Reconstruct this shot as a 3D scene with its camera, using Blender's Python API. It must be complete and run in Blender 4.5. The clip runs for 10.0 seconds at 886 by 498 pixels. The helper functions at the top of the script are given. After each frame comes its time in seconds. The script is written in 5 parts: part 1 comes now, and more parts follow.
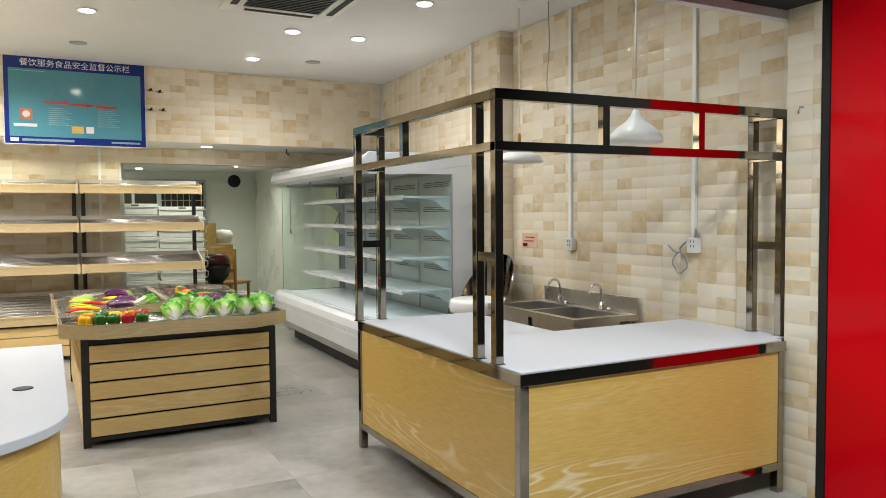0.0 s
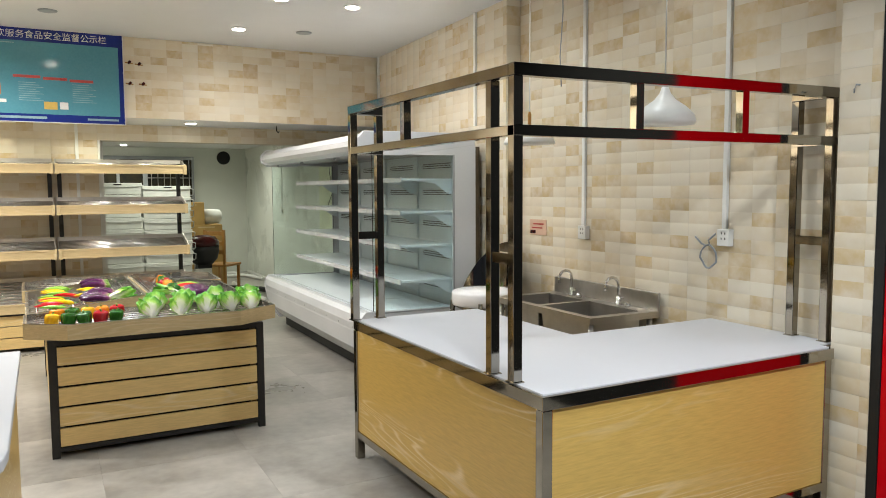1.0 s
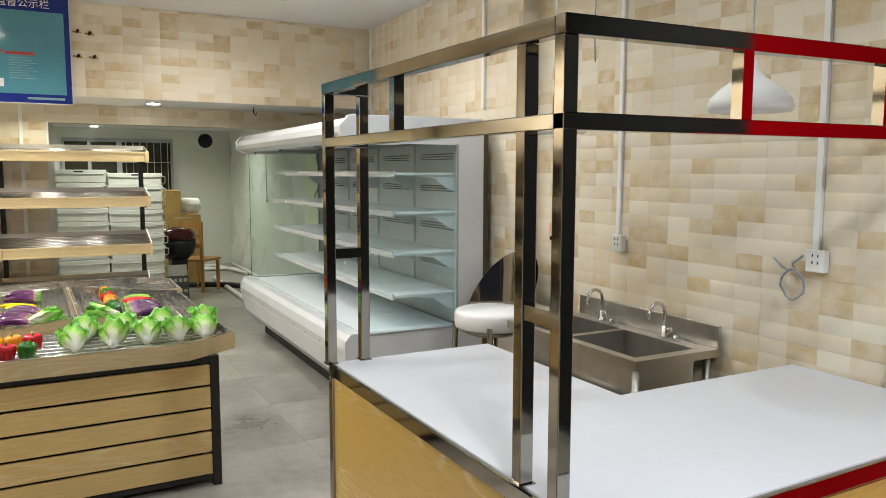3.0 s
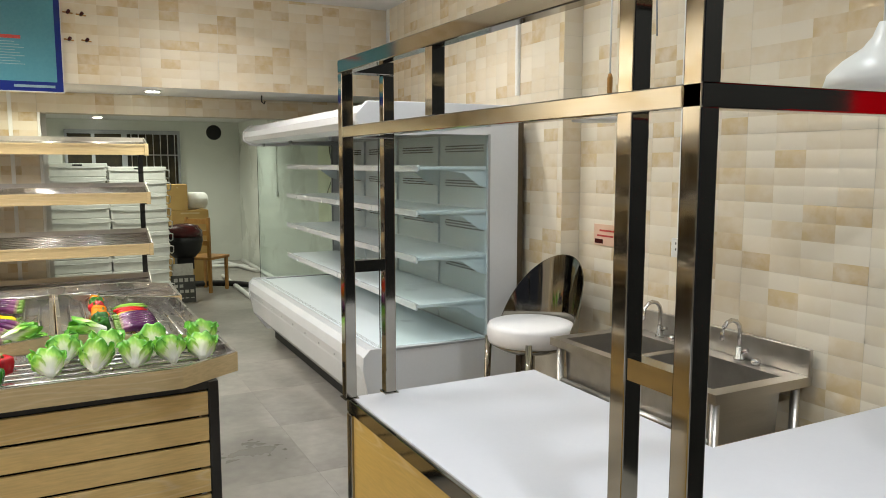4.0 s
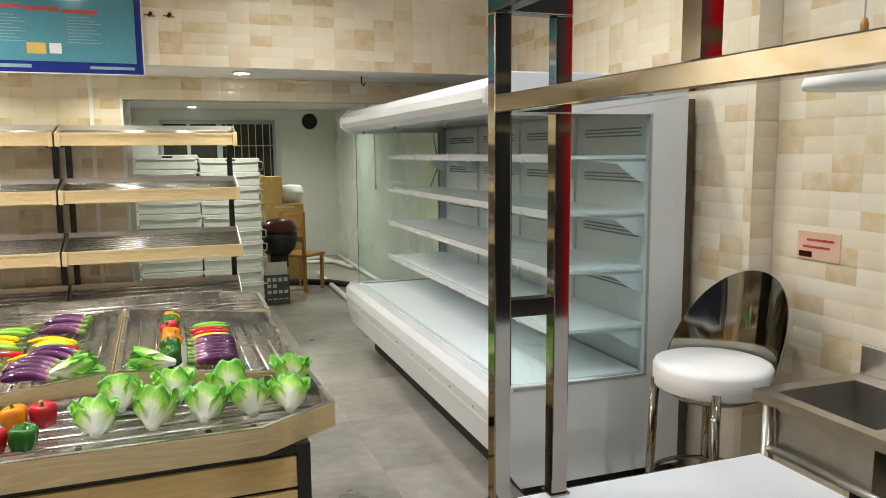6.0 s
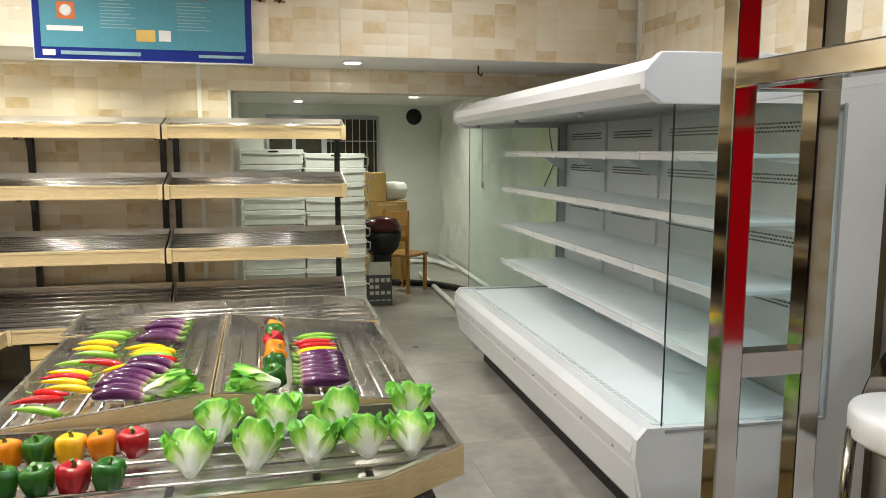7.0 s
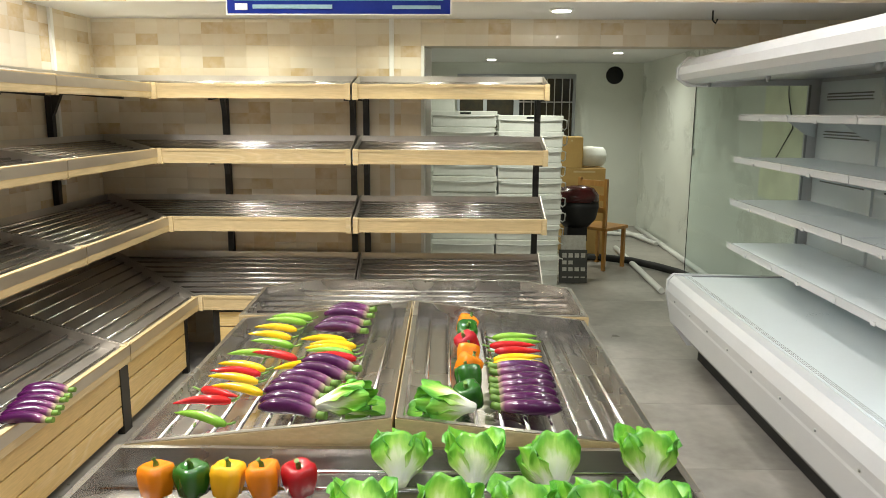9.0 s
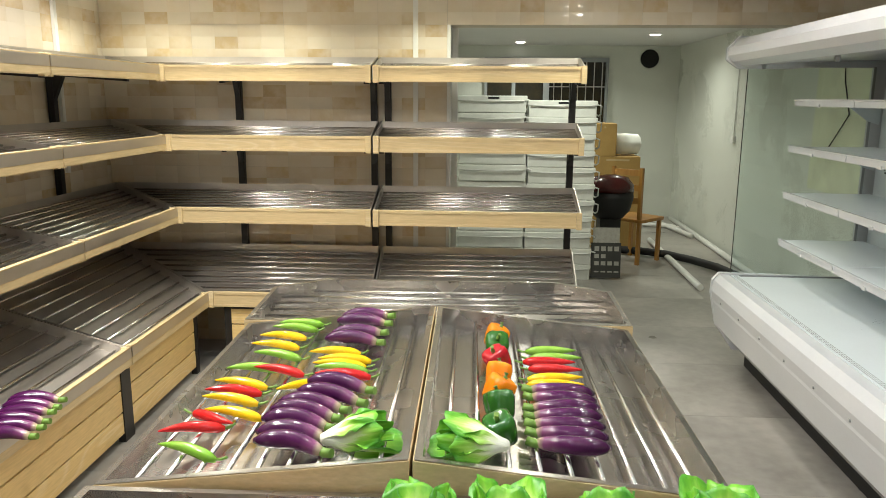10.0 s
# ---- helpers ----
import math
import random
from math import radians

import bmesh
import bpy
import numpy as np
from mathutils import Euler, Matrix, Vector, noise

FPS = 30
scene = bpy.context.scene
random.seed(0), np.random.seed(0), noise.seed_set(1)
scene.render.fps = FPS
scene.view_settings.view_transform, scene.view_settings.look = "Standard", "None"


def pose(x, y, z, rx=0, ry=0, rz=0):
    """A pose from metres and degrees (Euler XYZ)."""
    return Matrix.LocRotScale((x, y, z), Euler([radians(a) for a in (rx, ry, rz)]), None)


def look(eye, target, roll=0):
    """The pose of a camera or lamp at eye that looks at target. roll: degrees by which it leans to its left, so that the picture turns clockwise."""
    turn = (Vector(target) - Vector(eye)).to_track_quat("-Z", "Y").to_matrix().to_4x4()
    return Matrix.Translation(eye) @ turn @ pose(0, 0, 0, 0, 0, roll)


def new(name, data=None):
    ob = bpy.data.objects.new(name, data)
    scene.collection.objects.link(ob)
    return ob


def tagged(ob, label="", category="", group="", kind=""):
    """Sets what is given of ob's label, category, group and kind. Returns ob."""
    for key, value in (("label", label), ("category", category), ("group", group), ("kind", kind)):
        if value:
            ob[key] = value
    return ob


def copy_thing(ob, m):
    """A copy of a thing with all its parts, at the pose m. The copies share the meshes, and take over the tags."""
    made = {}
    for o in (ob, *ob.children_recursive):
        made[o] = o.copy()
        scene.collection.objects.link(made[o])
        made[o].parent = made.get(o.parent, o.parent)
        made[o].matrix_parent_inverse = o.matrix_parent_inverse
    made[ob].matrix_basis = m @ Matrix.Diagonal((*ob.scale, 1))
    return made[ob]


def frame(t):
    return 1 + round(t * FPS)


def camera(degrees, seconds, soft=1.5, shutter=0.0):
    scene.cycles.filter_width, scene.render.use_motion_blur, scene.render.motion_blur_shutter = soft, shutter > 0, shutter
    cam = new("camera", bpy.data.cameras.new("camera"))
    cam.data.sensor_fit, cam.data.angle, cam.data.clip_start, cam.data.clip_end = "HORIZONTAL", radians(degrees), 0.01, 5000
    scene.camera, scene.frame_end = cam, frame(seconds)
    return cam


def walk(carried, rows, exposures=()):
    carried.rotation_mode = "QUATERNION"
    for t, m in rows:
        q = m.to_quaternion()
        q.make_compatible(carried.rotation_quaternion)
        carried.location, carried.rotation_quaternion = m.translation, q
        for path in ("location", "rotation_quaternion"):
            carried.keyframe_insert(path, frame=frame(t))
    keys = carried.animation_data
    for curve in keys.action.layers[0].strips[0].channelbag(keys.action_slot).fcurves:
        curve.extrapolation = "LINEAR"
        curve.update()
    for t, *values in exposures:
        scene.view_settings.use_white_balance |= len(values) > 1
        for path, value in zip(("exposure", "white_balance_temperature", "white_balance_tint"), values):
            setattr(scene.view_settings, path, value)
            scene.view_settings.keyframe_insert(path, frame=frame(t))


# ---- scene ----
cam = camera(61.7, 10.0, soft=0.9)
PATH = [
    (0, (0.053, -0.051, 1.474), (0.973, 1.723, 1.385), -0.4),
    (0.5, (0.125, 0.118, 1.491), (1.051, 1.887, 1.37), -0.4),
    (1, (0.209, 0.378, 1.555), (1.141, 2.141, 1.397), -0.3),
    (1.5, (0.302, 0.593, 1.613), (1.24, 2.35, 1.427), -0.1),
    (2, (0.442, 0.814, 1.644), (1.383, 2.568, 1.449), 0.0),
    (2.5, (0.555, 1.035, 1.651), (1.495, 2.79, 1.452), 0.1),
    (4, (0.835, 1.841, 1.669), (1.741, 3.61, 1.44), 0.0),
    (4.5, (0.878, 2.111, 1.673), (1.75, 3.895, 1.434), -0.1),
    (5, (0.905, 2.367, 1.675), (1.732, 4.171, 1.428), -0.1),
    (6.3, (1.03, 2.942, 1.662), (1.644, 4.828, 1.406), -0.1),
    (6.5, (1.017, 3.075, 1.656), (1.582, 4.976, 1.401), 0.3),
    (7, (0.997, 3.264, 1.659), (1.436, 5.198, 1.397), 0.1),
    (7.5, (1.014, 3.432, 1.655), (1.283, 5.394, 1.374), 0.4),
    (8, (1.034, 3.582, 1.647), (1.159, 5.554, 1.336), 0.8),
    (8.5, (1.003, 3.727, 1.652), (1.021, 5.698, 1.313), 0.6),
    (9, (0.946, 3.89, 1.667), (0.903, 5.856, 1.302), 0.3),
    (9.5, (0.918, 4.031, 1.658), (0.835, 5.992, 1.273), 0.3),
    (10, (0.929, 4.229, 1.658), (0.82, 6.185, 1.256), 0.4),
]
walk(cam, [(t, look(eye, target, roll)) for t, eye, target, roll in PATH])


# ---- world and light ----
world = bpy.data.worlds.new("night")
scene.world = world
world.use_nodes = True
world.node_tree.nodes["Background"].inputs[0].default_value = (0.55, 0.62, 0.8, 1)
world.node_tree.nodes["Background"].inputs[1].default_value = 0.05

CEIL = 3.05
BACK_W = 12.5


def lamp(x, y, z, watts, colour, size=0.11):
    data = bpy.data.lights.new("downlight_and_fill", "AREA")
    data.shape, data.size, data.energy, data.color = "DISK", size, watts, colour
    data.spread = radians(150)
    ob = new("downlight_and_fill", data)
    ob.matrix_basis = pose(x, y, z)
    return ob


WARM = (1.0, 0.975, 0.92)
COOL = (0.91, 0.975, 1.0)
YELLOWISH = (1.0, 1.0, 0.80)
GREENISH = (0.97, 1.0, 0.86)
# First five have fixtures; the other seven are unseen fill lamps added to brighten.
MAIN_AND_FILL_LIGHTS = [(0.29, 6.21), (1.81, 7.40), (1.86, 6.17), (2.45, 6.17), (2.50, 4.94), (0.25, 5.07), (-0.95, 6.9), (-0.9, 5.7), (-0.2, 7.2),
               (2.75, 3.45), (0.1, 3.85), (0.9, 4.1)]
MAIN_AND_FILL_WATTS = [9, 10, 10, 10, 12, 4, 54, 46, 20, 5, 5, 6]
# Only the first has a fixture; the rest are added to light the wall evenly.
SOFFIT_LIGHTS = [(1.55, 8.55), (0.6, 8.6), (-0.35, 8.6), (-1.1, 8.6)]
# Unseen storefront lamps, added to brighten the red cladding and the counter front.
ADDED_FRONT_LIGHTS = [(0.6, 0.3), (2.3, 0.5), (1.4, 1.6)]
ADDED_FRONT_WATTS = [32, 82, 28]
# The last one has no fixture; it is an unseen lamp added near the opening.
BACK_LIGHTS = [(1.45, 12.0), (2.80, 12.95), (1.36, 14.2), (1.6, 10.4)]
for (x, y), w in zip(MAIN_AND_FILL_LIGHTS, MAIN_AND_FILL_WATTS):
    lamp(x, y, CEIL - 0.03, w, WARM if y > 5.2 or x < -0.5 else COOL)
for x, y in SOFFIT_LIGHTS:
    lamp(x, y, 2.24, 5.8, YELLOWISH)
for (x, y), w in zip(ADDED_FRONT_LIGHTS, ADDED_FRONT_WATTS):
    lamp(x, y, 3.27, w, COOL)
for x, y in BACK_LIGHTS:
    lamp(x, y, 2.33, BACK_W, GREENISH)


# ---- materials ----
def nodes_of(name):
    m = bpy.data.materials.new(name)
    m.use_nodes = True
    return m, m.node_tree.nodes, m.node_tree.links, m.node_tree.nodes["Principled BSDF"]


def mat(name, c1, c2=None, rough=0.5, metal=0.0, scale=6.0, stretch=(1, 1, 1), bump=0.0, bump_scale=60.0, rough_var=0.08, ior=1.45, shift=False):
    """A surface of two tones, mixed at two scales, with grain in its gloss and relief."""
    m, n, k, p = nodes_of(name)
    c2 = c2 or tuple(c * 0.82 for c in c1)
    tc, mp = n.new("ShaderNodeTexCoord"), n.new("ShaderNodeMapping")
    mp.inputs["Scale"].default_value = stretch
    if shift:
        info, off = n.new("ShaderNodeObjectInfo"), n.new("ShaderNodeVectorMath")
        off.operation = "MULTIPLY_ADD"
        off.inputs[1].default_value = (17.3, 11.1, 5.7)
        k.new(info.outputs["Random"], off.inputs[0]), k.new(tc.outputs["Object"], off.inputs[2]), k.new(off.outputs[0], mp.inputs[0])
    else:
        k.new(tc.outputs["Object"], mp.inputs[0])
    big, small = n.new("ShaderNodeTexNoise"), n.new("ShaderNodeTexNoise")
    big.inputs["Scale"].default_value, big.inputs["Detail"].default_value = scale, 5
    small.inputs["Scale"].default_value, small.inputs["Detail"].default_value = bump_scale, 3
    k.new(mp.outputs[0], big.inputs[0]), k.new(mp.outputs[0], small.inputs[0])
    add = n.new("ShaderNodeMath")
    add.operation = "MULTIPLY_ADD"
    add.inputs[1].default_value, add.inputs[2].default_value = 0.35, -0.17
    k.new(small.outputs[0], add.inputs[0])
    tot = n.new("ShaderNodeMath")
    k.new(big.outputs[0], tot.inputs[0]), k.new(add.outputs[0], tot.inputs[1])
    ramp = n.new("ShaderNodeValToRGB")
    ramp.color_ramp.elements[0].position, ramp.color_ramp.elements[1].position = 0.32, 0.68
    ramp.color_ramp.elements[0].color, ramp.color_ramp.elements[1].color = (*c2, 1), (*c1, 1)
    k.new(tot.outputs[0], ramp.inputs[0]), k.new(ramp.outputs[0], p.inputs["Base Color"])
    rr = n.new("ShaderNodeMapRange")
    rr.inputs[3].default_value, rr.inputs[4].default_value = max(0.02, rough - rough_var), rough + rough_var
    k.new(tot.outputs[0], rr.inputs[0]), k.new(rr.outputs[0], p.inputs["Roughness"])
    p.inputs["Metallic"].default_value, p.inputs["IOR"].default_value = metal, ior
    if bump:
        b = n.new("ShaderNodeBump")
        b.inputs["Strength"].default_value, b.inputs["Distance"].default_value = bump, 0.004
        k.new(tot.outputs[0], b.inputs["Height"]), k.new(b.outputs[0], p.inputs["Normal"])
    return m


def wood_mat(name, base, line, along="x", rough=0.32, rings=7.0):
    """Laminate with long cathedral grain: bands of a stretched, bent noise."""
    m, n, k, p = nodes_of(name)
    tc, mp, info = n.new("ShaderNodeTexCoord"), n.new("ShaderNodeMapping"), n.new("ShaderNodeObjectInfo")
    mp.inputs["Scale"].default_value = {"x": (0.30, 1, 3.0), "y": (1, 0.30, 3.0), "z": (3.0, 3.0, 0.30)}[along]
    off = n.new("ShaderNodeVectorMath")
    off.operation = "MULTIPLY_ADD"
    off.inputs[1].default_value = (7.3, 3.1, 5.7)
    k.new(info.outputs["Random"], off.inputs[0]), k.new(tc.outputs["Object"], off.inputs[2])
    k.new(off.outputs[0], mp.inputs[0])
    noi = n.new("ShaderNodeTexNoise")
    noi.inputs["Scale"].default_value, noi.inputs["Detail"].default_value, noi.inputs["Roughness"].default_value = 1.7, 2, 0.42
    k.new(mp.outputs[0], noi.inputs[0])
    mul = n.new("ShaderNodeMath")
    mul.operation = "MULTIPLY"
    mul.inputs[1].default_value = rings * 3.2
    k.new(noi.outputs[0], mul.inputs[0])
    fr = n.new("ShaderNodeMath")
    fr.operation = "PINGPONG"
    fr.inputs[1].default_value = 0.5
    k.new(mul.outputs[0], fr.inputs[0])
    fine = n.new("ShaderNodeTexNoise")
    fine.inputs["Scale"].default_value, fine.inputs["Detail"].default_value = 45, 3
    k.new(mp.outputs[0], fine.inputs[0])
    big = n.new("ShaderNodeTexNoise")
    big.inputs["Scale"].default_value = 1.1
    k.new(mp.outputs[0], big.inputs[0])
    gate = n.new("ShaderNodeMapRange")
    gate.inputs[1].default_value, gate.inputs[2].default_value = 0.45, 0.58
    k.new(big.outputs[0], gate.inputs[0])
    ramp = n.new("ShaderNodeValToRGB")
    ramp.color_ramp.elements[0].position, ramp.color_ramp.elements[1].position = 0.30, 0.47
    ramp.color_ramp.elements[0].color, ramp.color_ramp.elements[1].color = (0, 0, 0, 1), (1, 1, 1, 1)
    k.new(fr.outputs[0], ramp.inputs[0])
    veil = n.new("ShaderNodeMath")
    veil.operation = "MULTIPLY"
    k.new(ramp.outputs[0], veil.inputs[0]), k.new(gate.outputs[0], veil.inputs[1])
    mix = n.new("ShaderNodeMix")
    mix.data_type = "RGBA"
    mix.inputs[6].default_value, mix.inputs[7].default_value = (*base, 1), (*line, 1)
    k.new(veil.outputs[0], mix.inputs[0])
    mix2 = n.new("ShaderNodeMix")
    mix2.data_type, mix2.blend_type = "RGBA", "MULTIPLY"
    mix2.inputs[0].default_value = 0.35
    k.new(mix.outputs[2], mix2.inputs[6]), k.new(fine.outputs[0], mix2.inputs[7])
    k.new(mix2.outputs[2], p.inputs["Base Color"])
    p.inputs["Roughness"].default_value = rough
    bp = n.new("ShaderNodeBump")
    bp.inputs["Strength"].default_value, bp.inputs["Distance"].default_value = 0.12, 0.002
    k.new(fine.outputs[0], bp.inputs["Height"]), k.new(bp.outputs[0], p.inputs["Normal"])
    return m


def tile_mat():
    """Glazed wall tile: each relief brick takes its own cream or tan, with marble clouds."""
    m, n, k, p = nodes_of("cream_glazed_tile")
    geo, info, tc = n.new("ShaderNodeNewGeometry"), n.new("ShaderNodeObjectInfo"), n.new("ShaderNodeTexCoord")
    a = n.new("ShaderNodeMath")
    k.new(geo.outputs["Random Per Island"], a.inputs[0]), k.new(info.outputs["Random"], a.inputs[1])
    f = n.new("ShaderNodeMath")
    f.operation = "FRACT"
    k.new(a.outputs[0], f.inputs[0])
    ramp = n.new("ShaderNodeValToRGB")
    ramp.color_ramp.interpolation = "CONSTANT"
    tones = [(0.0, (0.76, 0.69, 0.56)), (0.30, (0.71, 0.61, 0.45)), (0.54, (0.74, 0.65, 0.50)), (0.72, (0.62, 0.48, 0.28)), (0.84, (0.67, 0.555, 0.375)), (0.93, (0.58, 0.44, 0.255))]
    while len(ramp.color_ramp.elements) < len(tones):
        ramp.color_ramp.elements.new(0.5)
    for e, (pos, c) in zip(ramp.color_ramp.elements, tones):
        e.position, e.color = pos, (*c, 1)
    k.new(f.outputs[0], ramp.inputs[0])
    off = n.new("ShaderNodeVectorMath")
    off.operation = "MULTIPLY_ADD"
    off.inputs[1].default_value = (17.0, 9.0, 13.0)
    k.new(f.outputs[0], off.inputs[0]), k.new(tc.outputs["Object"], off.inputs[2])
    noi = n.new("ShaderNodeTexNoise")
    noi.inputs["Scale"].default_value, noi.inputs["Detail"].default_value = 14, 5
    k.new(off.outputs[0], noi.inputs[0])
    mr = n.new("ShaderNodeMapRange")
    mr.inputs[1].default_value, mr.inputs[2].default_value, mr.inputs[3].default_value, mr.inputs[4].default_value = 0.36, 0.72, 0.0, 0.65
    k.new(noi.outputs[0], mr.inputs[0])
    mix = n.new("ShaderNodeMix")
    mix.data_type = "RGBA"
    mix.inputs[7].default_value = (0.76, 0.69, 0.58, 1)
    k.new(mr.outputs[0], mix.inputs[0]), k.new(ramp.outputs[0], mix.inputs[6]), k.new(mix.outputs[2], p.inputs["Base Color"])
    p.inputs["Roughness"].default_value = 0.04
    b = n.new("ShaderNodeBump")
    b.inputs["Strength"].default_value, b.inputs["Distance"].default_value = 0.15, 0.004
    wav = n.new("ShaderNodeTexNoise")
    wav.inputs["Scale"].default_value, wav.inputs["Detail"].default_value = 12, 1
    wmap = n.new("ShaderNodeMapping")
    wmap.inputs["Scale"].default_value = (0.7, 0.7, 1.5)
    k.new(off.outputs[0], wmap.inputs[0]), k.new(wmap.outputs[0], wav.inputs[0])
    k.new(wav.outputs[0], b.inputs["Height"]), k.new(b.outputs[0], p.inputs["Normal"])
    return m


def glass_mat(name, colour=(0.96, 1, 0.99), rough=0.0):
    m, n, k, p = nodes_of(name)
    out = n["Material Output"]
    tr, gl, mx, fz = n.new("ShaderNodeBsdfTransparent"), n.new("ShaderNodeBsdfGlossy"), n.new("ShaderNodeMixShader"), n.new("ShaderNodeFresnel")
    tr.inputs[0].default_value, gl.inputs["Roughness"].default_value = (*colour, 1), 0.02 + rough
    fz.inputs[0].default_value = 1.45
    k.new(fz.outputs[0], mx.inputs[0]), k.new(tr.outputs[0], mx.inputs[1]), k.new(gl.outputs[0], mx.inputs[2]), k.new(mx.outputs[0], out.inputs[0])
    n.remove(p)
    return m


def glow(name, colour, strength):
    m, n, k, p = nodes_of(name)
    p.inputs["Emission Color"].default_value, p.inputs["Emission Strength"].default_value = (*colour, 1), strength
    p.inputs["Base Color"].default_value = (0.8, 0.8, 0.8, 1)
    return m


def veg_mat(name, stops, axis=2, rough=0.22, noise_amt=0.25, scale=18.0, span=(0.0, 1.0)):
    """Skin of a vegetable, its colour running along one axis from end to end, with veins and mottling."""
    m, n, k, p = nodes_of(name)
    tc, sep = n.new("ShaderNodeTexCoord"), n.new("ShaderNodeSeparateXYZ")
    k.new(tc.outputs["Object"], sep.inputs[0])
    noi = n.new("ShaderNodeTexNoise")
    noi.inputs["Scale"].default_value, noi.inputs["Detail"].default_value = scale, 4
    k.new(tc.outputs["Object"], noi.inputs[0])
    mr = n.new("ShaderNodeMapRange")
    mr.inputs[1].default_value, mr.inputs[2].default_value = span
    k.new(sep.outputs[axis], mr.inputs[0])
    ma = n.new("ShaderNodeMath")
    ma.operation = "MULTIPLY_ADD"
    ma.inputs[1].default_value = noise_amt
    k.new(noi.outputs[0], ma.inputs[0]), k.new(mr.outputs[0], ma.inputs[2])
    sub = n.new("ShaderNodeMath")
    sub.operation = "SUBTRACT"
    sub.inputs[1].default_value = noise_amt * 0.5
    k.new(ma.outputs[0], sub.inputs[0])
    ramp = n.new("ShaderNodeValToRGB")
    while len(ramp.color_ramp.elements) < len(stops):
        ramp.color_ramp.elements.new(0.5)
    for e, (pos, c) in zip(ramp.color_ramp.elements, stops):
        e.position, e.color = pos, (*c, 1)
    k.new(sub.outputs[0], ramp.inputs[0]), k.new(ramp.outputs[0], p.inputs["Base Color"])
    p.inputs["Roughness"].default_value = rough
    b = n.new("ShaderNodeBump")
    b.inputs["Strength"].default_value, b.inputs["Distance"].default_value = 0.2, 0.004
    k.new(noi.outputs[0], b.inputs["Height"]), k.new(b.outputs[0], p.inputs["Normal"])
    return m


TILE = tile_mat()
GROUT = mat("pale_grout", (0.62, 0.56, 0.46), rough=0.7)
PLASTER = mat("white_ceiling_paint", (0.74, 0.74, 0.73), (0.70, 0.70, 0.69), rough=0.75, scale=1.5, bump=0.04)
GREENWALL = mat("pale_sheet_wall", (0.70, 0.72, 0.66), (0.65, 0.67, 0.61), rough=0.28, scale=1.2, bump=0.03)
FLOORTILE = mat("cement_look_floor_tile", (0.40, 0.378, 0.345), (0.225, 0.212, 0.190), shift=True, rough=0.32, scale=1.5, bump_scale=14, rough_var=0.10)
JOINT = mat("floor_joint", (0.28, 0.265, 0.24), rough=0.6)
STEEL = mat("mirror_stainless", (0.37, 0.345, 0.295), (0.33, 0.305, 0.26), rough=0.07, metal=1.0, scale=3, rough_var=0.03, bump_scale=7)
BRUSHED = mat("brushed_stainless", (0.58, 0.555, 0.52), (0.50, 0.48, 0.45), rough=0.34, metal=1.0, scale=4, stretch=(0.4, 4, 4), rough_var=0.08)
RODSTEEL = mat("bright_drawn_steel", (0.70, 0.68, 0.655), (0.62, 0.60, 0.575), rough=0.22, metal=1.0, scale=5)
# Same steel as TRAYSTEEL, lightened and roughened to brighten the dim wall shelves.
SHELFSTEEL = mat("lightened_dull_shelf_steel", (0.60, 0.565, 0.52), (0.53, 0.50, 0.46), rough=0.44, metal=1.0, scale=3, rough_var=0.04, bump_scale=7)
TRAYSTEEL = mat("satin_tray_steel", (0.50, 0.475, 0.45), (0.44, 0.42, 0.395), rough=0.27, metal=1.0, scale=3, rough_var=0.03, bump_scale=7)
WHITETOP = mat("white_solid_surface", (0.57, 0.58, 0.62), (0.545, 0.555, 0.595), rough=0.36, scale=3, rough_var=0.01)
KWOOD = wood_mat("yellow_ash_laminate", (0.70, 0.46, 0.125), (0.88, 0.70, 0.40))
KWOODY = wood_mat("yellow_ash_laminate_side", (0.70, 0.46, 0.125), (0.88, 0.70, 0.40), along="y")
SLATWOOD = wood_mat("light_ash_board", (0.80, 0.57, 0.24), (0.85, 0.65, 0.34), rough=0.4)
SLATWOODY = wood_mat("light_ash_board_side", (0.80, 0.57, 0.24), (0.85, 0.65, 0.34), along="y", rough=0.4)
FASCIA = wood_mat("pale_ash_fascia", (0.66, 0.51, 0.28), (0.72, 0.58, 0.35), rough=0.38)
FASCIAY = wood_mat("pale_ash_fascia_side", (0.66, 0.51, 0.28), (0.72, 0.58, 0.35), along="y", rough=0.38)
BLACKMETAL = mat("black_powder_coat", (0.018, 0.016, 0.015), (0.012, 0.011, 0.010), rough=0.45, scale=12, bump=0.05)
FRIDGEWHITE = mat("white_enamel", (0.66, 0.675, 0.705), (0.62, 0.64, 0.67), rough=0.24, scale=2, rough_var=0.05)
FRIDGEIN = mat("pale_blue_enamel", (0.74, 0.80, 0.83), (0.70, 0.76, 0.79), rough=0.30, scale=2.5, rough_var=0.06)
FRIDGEGREY = mat("grey_plastic_trim", (0.34, 0.36, 0.37), rough=0.4)
# Dark brown that stands for the shadowed gap as well as the chiller's rear.
REAR_AND_SHADE = mat("dark_rear_and_shade", (0.11, 0.085, 0.055), (0.085, 0.065, 0.042), rough=0.3, metal=0.6, scale=8)
DARK = mat("black_rubber", (0.012, 0.012, 0.012), (0.008, 0.008, 0.008), rough=0.6)
REDPANEL = mat("red_storefront_panel", (0.62, 0.002, 0.008), (0.58, 0.002, 0.007), rough=0.16, scale=1.0, rough_var=0.04, ior=1.25)
WHITEPLASTIC = mat("white_plastic", (0.80, 0.80, 0.77), (0.76, 0.76, 0.73), rough=0.35)
